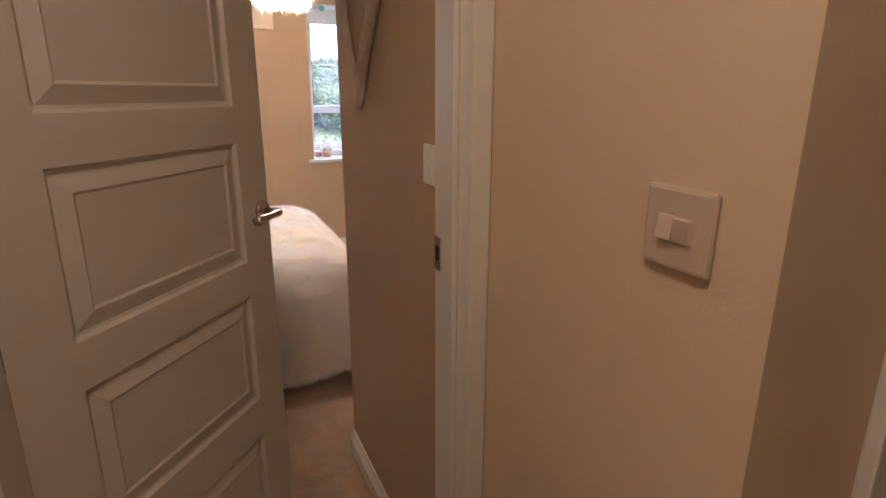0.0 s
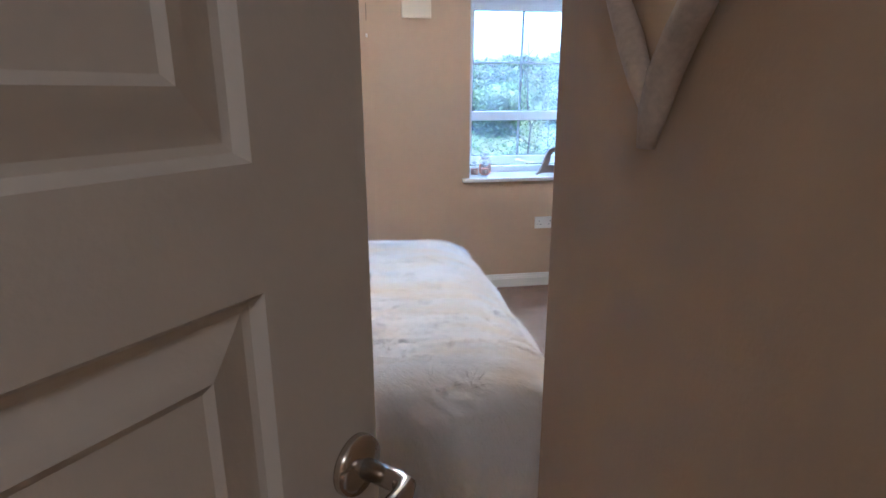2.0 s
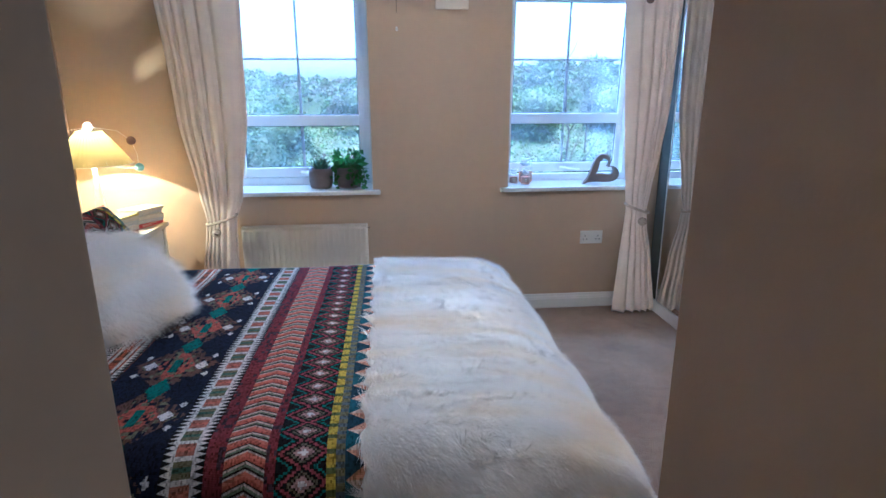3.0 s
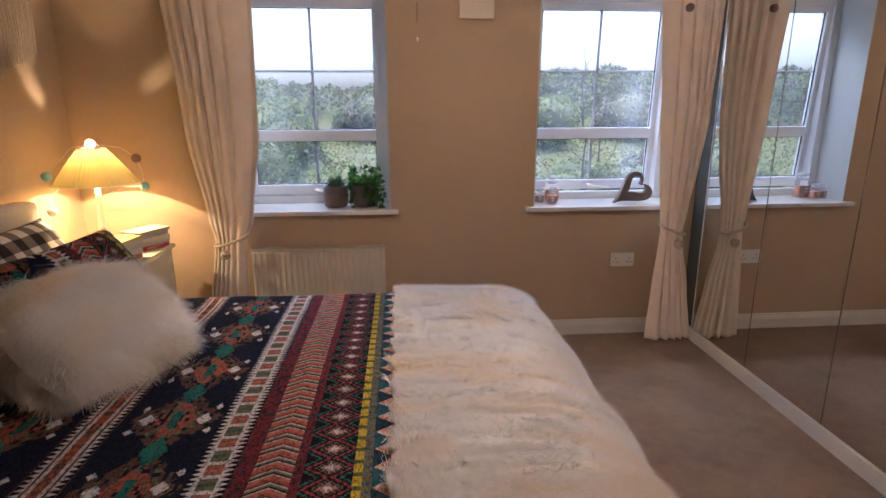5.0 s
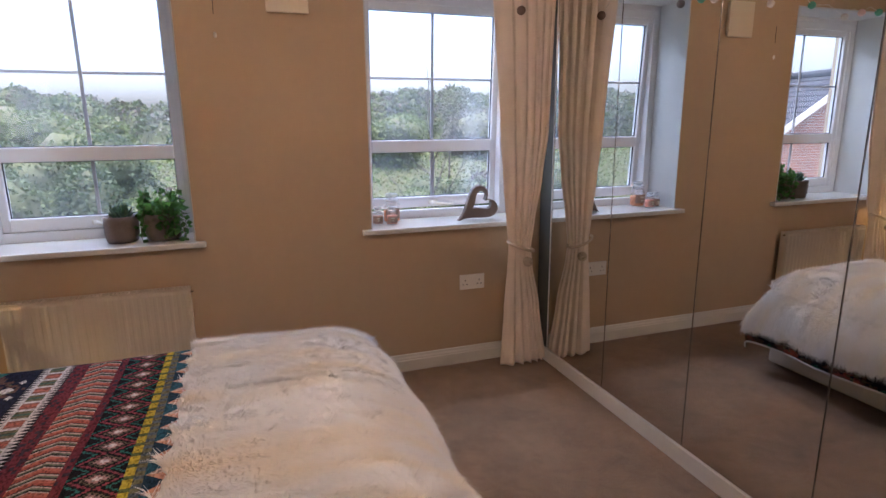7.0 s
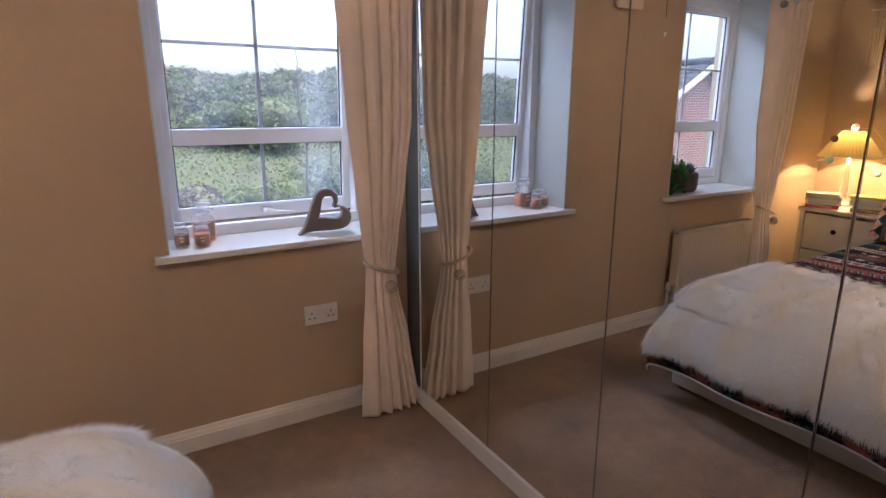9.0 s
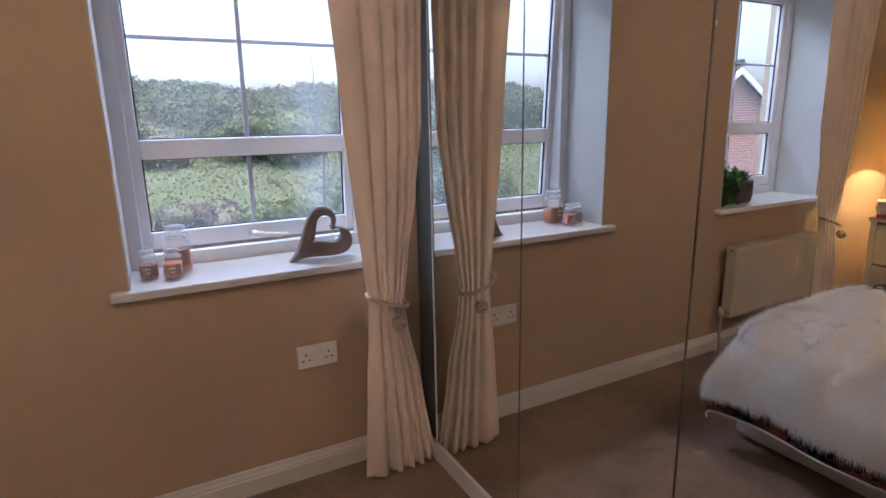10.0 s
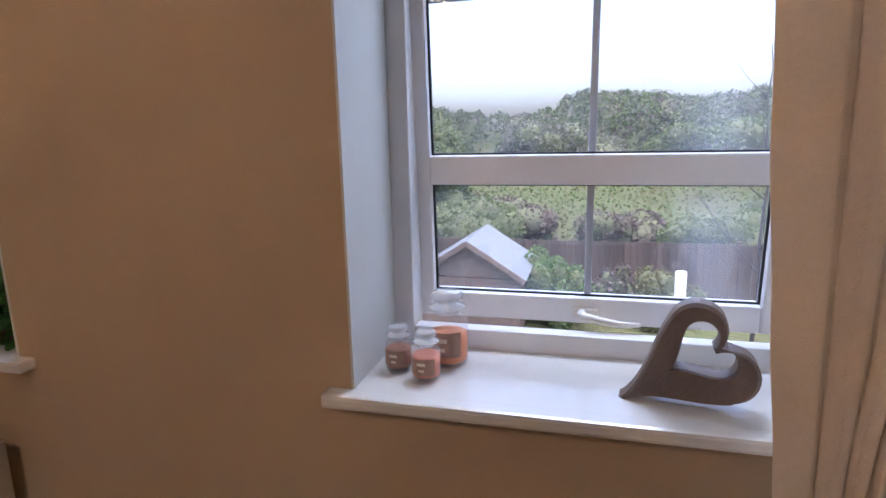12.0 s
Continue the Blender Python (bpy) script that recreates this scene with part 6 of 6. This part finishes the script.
M_TRUNK = plain("grey_bark", (0.045, 0.038, 0.034), 0.9, vary=0.3, scale=8, bump=0.8, bump_scale=30)
for x, y, rx, h, n, size, mat, label in (
    (-3.6, 15.2, 1.7, 3.3, 2600, 0.15, L_DARK, "dense dark green garden shrub"),
    (-3.1, 17.3, 1.2, 2.5, 1900, 0.14, L_GREEN, "olive green garden shrub"),
    (-4.6, 23.0, 2.6, 2.9, 2400, 0.19, L_DARK, "dense dark green thicket on the bank"),
    (-1.9, 20.5, 1.6, 1.9, 1500, 0.16, L_GREEN, "rounded olive green shrub on the bank"),
    (1.2, 15.9, 0.75, 1.45, 1500, 0.10, L_LIME, "bright green leafy shrub beside the shed"),
    (3.4, 16.3, 0.8, 1.15, 900, 0.12, L_STRAW, "dry seeded garden plants by the fence"),
    (2.3, 16.6, 0.6, 1.2, 500, 0.12, L_BROWN, "brown dead stalks by the fence"),
    (-1.0, 22.5, 2.0, 1.3, 1300, 0.17, L_BROWN, "purple-brown bramble patch on the bank"),
    (2.6, 22.0, 1.8, 1.2, 1300, 0.15, L_BROWN, "purple-brown bramble patch on the bank"),
    (5.2, 21.0, 1.8, 1.5, 1500, 0.15, L_GREEN, "low green bramble on the bank"),
    (8.6, 22.5, 2.2, 1.5, 1500, 0.16, L_DARK, "low dark green bramble on the bank"),
    (12.0, 24.0, 2.6, 1.9, 1600, 0.18, L_BROWN, "low brown bramble on the bank"),
    (-6.5, 21.0, 2.4, 2.2, 1700, 0.18, L_GREEN, "olive green shrub on the bank"),
    (7.0, 31.0, 3.0, 2.3, 2000, 0.24, L_GREEN, "spreading olive green shrub on the hillside"),
    (-7.0, 29.0, 3.2, 2.8, 2000, 0.24, L_GREEN, "spreading green shrub on the hillside"),
    (0.5, 33.0, 3.0, 2.3, 1800, 0.25, L_PALE, "grey-green scrub on the hillside"),
    (15.0, 32.0, 3.4, 2.6, 1900, 0.26, L_PALE, "grey-green scrub on the hillside"),
    (20.0, 28.0, 3.2, 2.6, 1900, 0.24, L_GREEN, "green scrub on the hillside"),
):
    bush(x, y, rx, h, n * 7, size * 0.66, mat, label, 14)
# tufts over the bank
pts = []
for _ in range(70000):
    x, y = rb.uniform(-30, 36), 18.2 + 22 * rb.random() ** 1.4
    pts.append(((x, y, rise(x, y) + rb.uniform(0.0, 0.20)), 1.0))
for mat, a in ((L_STRAW, 0), (L_LIME, 1), (L_TUFT, 2)):
    lv, lf = leaves(pts[a::3], 0.13, rb)
    tagged(sheet("grass_tufts", lv, lf, mat), "rough tufts of grass over the bank", "grass", kind="stuff")


def bare_tree(at, height, seed, label):
    """A young tree: one wiry leader with steep side branches and twigs."""
    t = thing("bare_tree", at, label, "tree")
    r = random.Random(seed)
    trunk, crown = bmesh.new(), bmesh.new()
    line, p = [], Vector((0, 0, 0))
    for i in range(15):
        line.append(p.copy())
        p = p + Vector((r.gauss(0, 0.035), r.gauss(0, 0.035), height / 14))
    tube(trunk, line, [0.036 * (1 - i / 15) + 0.005 for i in range(15)], 8)

    def side(o, d, ln, rad, depth):
        pts, q = [o], o.copy()
        for _ in range(5):
            d = (d + Vector((r.gauss(0, 0.10), r.gauss(0, 0.10), 0.16))).normalized()
            q = q + d * ln / 5
            pts.append(q.copy())
        tube(crown, pts, [rad * (1 - 0.15 * i) for i in range(6)], 5)
        if depth:
            for k in (2, 4):
                side(pts[k], (d + Vector((r.gauss(0, 0.6), r.gauss(0, 0.5), r.uniform(-0.2, 0.3)))).normalized(), ln * r.uniform(0.3, 0.5), rad * 0.55, depth - 1)

    for k in range(11):
        i = 5 + k * 8 // 10
        a = k * 2.4 + r.uniform(-0.4, 0.4)
        side(line[i], Vector((math.cos(a), 0.6 * math.sin(a), 0.75)).normalized(), height * (0.32 - 0.018 * k), 0.017 - 0.001 * k, 1 if k < 8 else 0)
    part("trunk", trunk, M_TRUNK, t, smooth=True)
    part("limbs", crown, M_TRUNK, t, "thin leafless limbs", smooth=True)
    return t


bare_tree((4.2, 13.2, GROUND), 5.3, 8, "slender leafless young tree in the garden")
bare_tree((9.5, 27.0, rise(9.5, 27)), 4.6, 15, "leafless tree on the bank")

# shed
M_SHED = plain("weathered_shed_boards", (0.13, 0.095, 0.075), 0.9, vary=0.3, scale=6, bump=0.5, random_shift=0.2)
M_FELT = plain("pale_roof_felt", (0.14, 0.16, 0.175), 0.85, vary=0.12, scale=5, bump=0.6, bump_scale=80)
shed = thing("garden_shed", (-0.60, 14.95, GROUND), "small brown boarded garden shed with a pale felt roof", "shed", turn=-1)
RZ, EZ, HW = 1.98, 1.28, 1.08
for k in range(11):
    z0 = 0.05 + k * 0.118
    if z0 + 0.11 < EZ:
        part("board", one_block(-HW + 0.04, HW - 0.04, -0.012, 0.012, z0, z0 + 0.113, 0.003), M_SHED, shed)
bm = bmesh.new()
extrude_profile(bm, ((-HW + 0.02, EZ - 0.03), (HW - 0.02, EZ - 0.03), (0, RZ - 0.06)), 0.02, Matrix.Translation((0, -0.01, 0)))
part("gable_board", bm, M_SHED, shed)
part("door", one_block(-0.35, 0.35, -0.03, -0.013, 0.08, 1.22, 0.004), M_SHED, shed, "boarded shed door")
bm = bmesh.new()
block(bm, -HW + 0.03, -HW + 0.06, 0.013, 2.0, 0.0, EZ)
block(bm, HW - 0.06, HW - 0.03, 0.013, 2.0, 0.0, EZ)
block(bm, -HW + 0.06, HW - 0.06, 1.97, 2.0, 0.0, EZ)
part("side_walls", bm, M_SHED, shed)
for s in (-1, 1):
    bm = bmesh.new()
    a = math.atan2(RZ - EZ + 0.05, HW + 0.1)
    ln = math.hypot(RZ - EZ + 0.05, HW + 0.1)
    block(bm, 0.0, ln, -0.14, 2.12, 0, 0.03, 0.004, m=Matrix.Translation((0, 0, RZ)) @ (pose(0, 0, 0, 0, math.degrees(a)) if s > 0 else pose(0, 0, 0, 0, 0, 180) @ Matrix.Translation((0, -1.98, 0)) @ pose(0, 0, 0, 0, math.degrees(a))))
    part("roof_slope", bm, M_FELT, shed, "pale felted roof slope")
    bm = bmesh.new()
    block(bm, 0.0, ln, -0.165, -0.142, -0.07, 0.035, 0.003, m=Matrix.Translation((0, 0, RZ)) @ (pose(0, 0, 0, 0, math.degrees(a)) if s > 0 else Matrix.Scale(-1, 4, (1, 0, 0)) @ pose(0, 0, 0, 0, math.degrees(a))))
    part("bargeboard", bm, M_SHED, shed)

post = thing("white_post", (2.95, 12.0, GROUND), "plain white round garden post", "post")
bm = bmesh.new()
lathe(bm, ((0.075, 0), (0.075, 2.19), (0.060, 2.215), (0.01, 2.22)), 20)
part("post", bm, M_TRIM, post, smooth=True)

# neighbours' brick house, and the house the room belongs to
def brick_material():
    mat, nt, bsdf = material("red_brick")
    co = nt.nodes.new("ShaderNodeTexCoord")
    mp = nt.nodes.new("ShaderNodeMapping")
    mp.inputs["Rotation"].default_value = (radians(90), 0, 0)
    br = nt.nodes.new("ShaderNodeTexBrick")
    br.inputs["Scale"].default_value = 1.0
    br.inputs["Brick Width"].default_value, br.inputs["Row Height"].default_value, br.inputs["Mortar Size"].default_value = 0.225, 0.075, 0.010
    br.inputs["Color1"].default_value, br.inputs["Color2"].default_value, br.inputs["Mortar"].default_value = (0.36, 0.14, 0.085, 1), (0.26, 0.10, 0.065, 1), (0.45, 0.40, 0.34, 1)
    nt.links.new(co.outputs["Object"], mp.inputs["Vector"])
    nt.links.new(mp.outputs[0], br.inputs["Vector"])
    nt.links.new(br.outputs["Color"], bsdf.inputs["Base Color"])
    bp = nt.nodes.new("ShaderNodeBump")
    bp.inputs["Strength"].default_value, bp.inputs["Distance"].default_value = 0.6, 0.01
    bp.invert = True
    nt.links.new(br.outputs["Fac"], bp.inputs["Height"])
    nt.links.new(bp.outputs["Normal"], bsdf.inputs["Normal"])
    bsdf.inputs["Roughness"].default_value = 0.9
    return mat


M_BRICK = brick_material()
M_TILE = plain("dark_roof_tile", (0.035, 0.038, 0.045), 0.75, vary=0.25, scale=5, bump=0.5, bump_scale=25)
house = thing("brick_house", (-12.3, 14.0, GROUND), "neighbouring red-brick house with a dark tiled gable roof", "house")
bm = bmesh.new()
extrude_profile(bm, ((-3.4, 0), (3.0, 0), (3.0, 3.58), (0, 5.30), (-3.4, 3.35)), 3.6)
part("wall", bm, M_BRICK, house, "red brick walls")
for s in (-1, 1):
    bm = bmesh.new()
    a = math.atan2(5.42 - 3.25, 3.75)
    for k in range(14):
        t0, t1 = k / 14, (k + 1) / 14
        xa, za, xb, zb = s * 3.5 * t0, 5.42 - 2.17 * t0, s * 3.5 * t1, 5.42 - 2.17 * t1
        vs4 = [bm.verts.new(p) for p in ((xa, -0.25, za), (xa, 3.85, za), (xb, 3.85, zb + 0.03), (xb, -0.25, zb + 0.03), (xa, -0.25, za - 0.05), (xa, 3.85, za - 0.05), (xb, 3.85, zb - 0.05), (xb, -0.25, zb - 0.05))]
        for q in ((0, 1, 2, 3), (7, 6, 5, 4), (0, 4, 5, 1), (1, 5, 6, 2), (2, 6, 7, 3), (3, 7, 4, 0)):
            bm.faces.new([vs4[i] for i in q])
    bmesh.ops.recalc_face_normals(bm, faces=bm.faces)
    part("roof", bm, M_TILE, house, "dark tiled roof slope")
    bm = bmesh.new()
    extrude_profile(bm, ((0, 5.37), (s * 3.75, 3.20), (s * 3.75, 3.00), (0, 5.17)), 0.03, Matrix.Translation((0, -0.285, 0)))
    part("bargeboard", bm, M_TRIM, house, "white bargeboard")
bm = bmesh.new()
tube(bm, [(0, -0.27, 5.47), (0, 3.87, 5.47)], 0.11, 10)
part("ridge", bm, M_TILE, house)
bm = bmesh.new()
tube(bm, [(-3.3, -0.06, 0), (-3.3, -0.06, 3.2)], 0.04, 8)
part("downpipe", bm, M_TRIM, house)

bm = bmesh.new()
block(bm, -1.5, 2.9, -1.1, OUT, GROUND - 0.1, -0.122)
tagged(part("house_base", bm, M_BRICK), "brick storey below the room", "wall", kind="structure")
bm = bmesh.new()
block(bm, -1.8, 3.2, -1.4, OUT + 0.3, TOP + 0.125, TOP + 0.30)
tagged(part("house_roof", bm, M_TILE), "dark roof over the room", "roof", kind="structure")

# fence
M_FENCE = plain("brown_fence_board", (0.085, 0.06, 0.045), 0.9, vary=0.3, scale=5, bump=0.5, bump_scale=40, random_shift=0.25)
fence = thing("garden_fence", (0, 17.4, GROUND), "brown close-boarded garden fence at the foot of the bank", "fence")
fm = one_block(-0.066, 0.066, -0.010, 0.010, 0.03, 1.60, 0.003)
first = part("board", fm, M_FENCE, fence)
first.location.x = -9.0
for i in range(1, 150):
    b = first.copy()
    scene.collection.objects.link(b)
    b.location.x = -9.0 + i * 0.142
    b.location.z = rb.uniform(-0.012, 0.012)
for x in range(-9, 13, 2):
    part("post", one_block(x - 0.05, x + 0.05, 0.015, 0.11, 0, 1.66, 0.004), M_FENCE, fence)
part("rail", one_block(-9.1, 12.3, 0.012, 0.05, 0.4, 0.46), M_FENCE, fence)
part("rail", one_block(-9.1, 12.3, 0.012, 0.05, 1.2, 1.26), M_FENCE, fence)
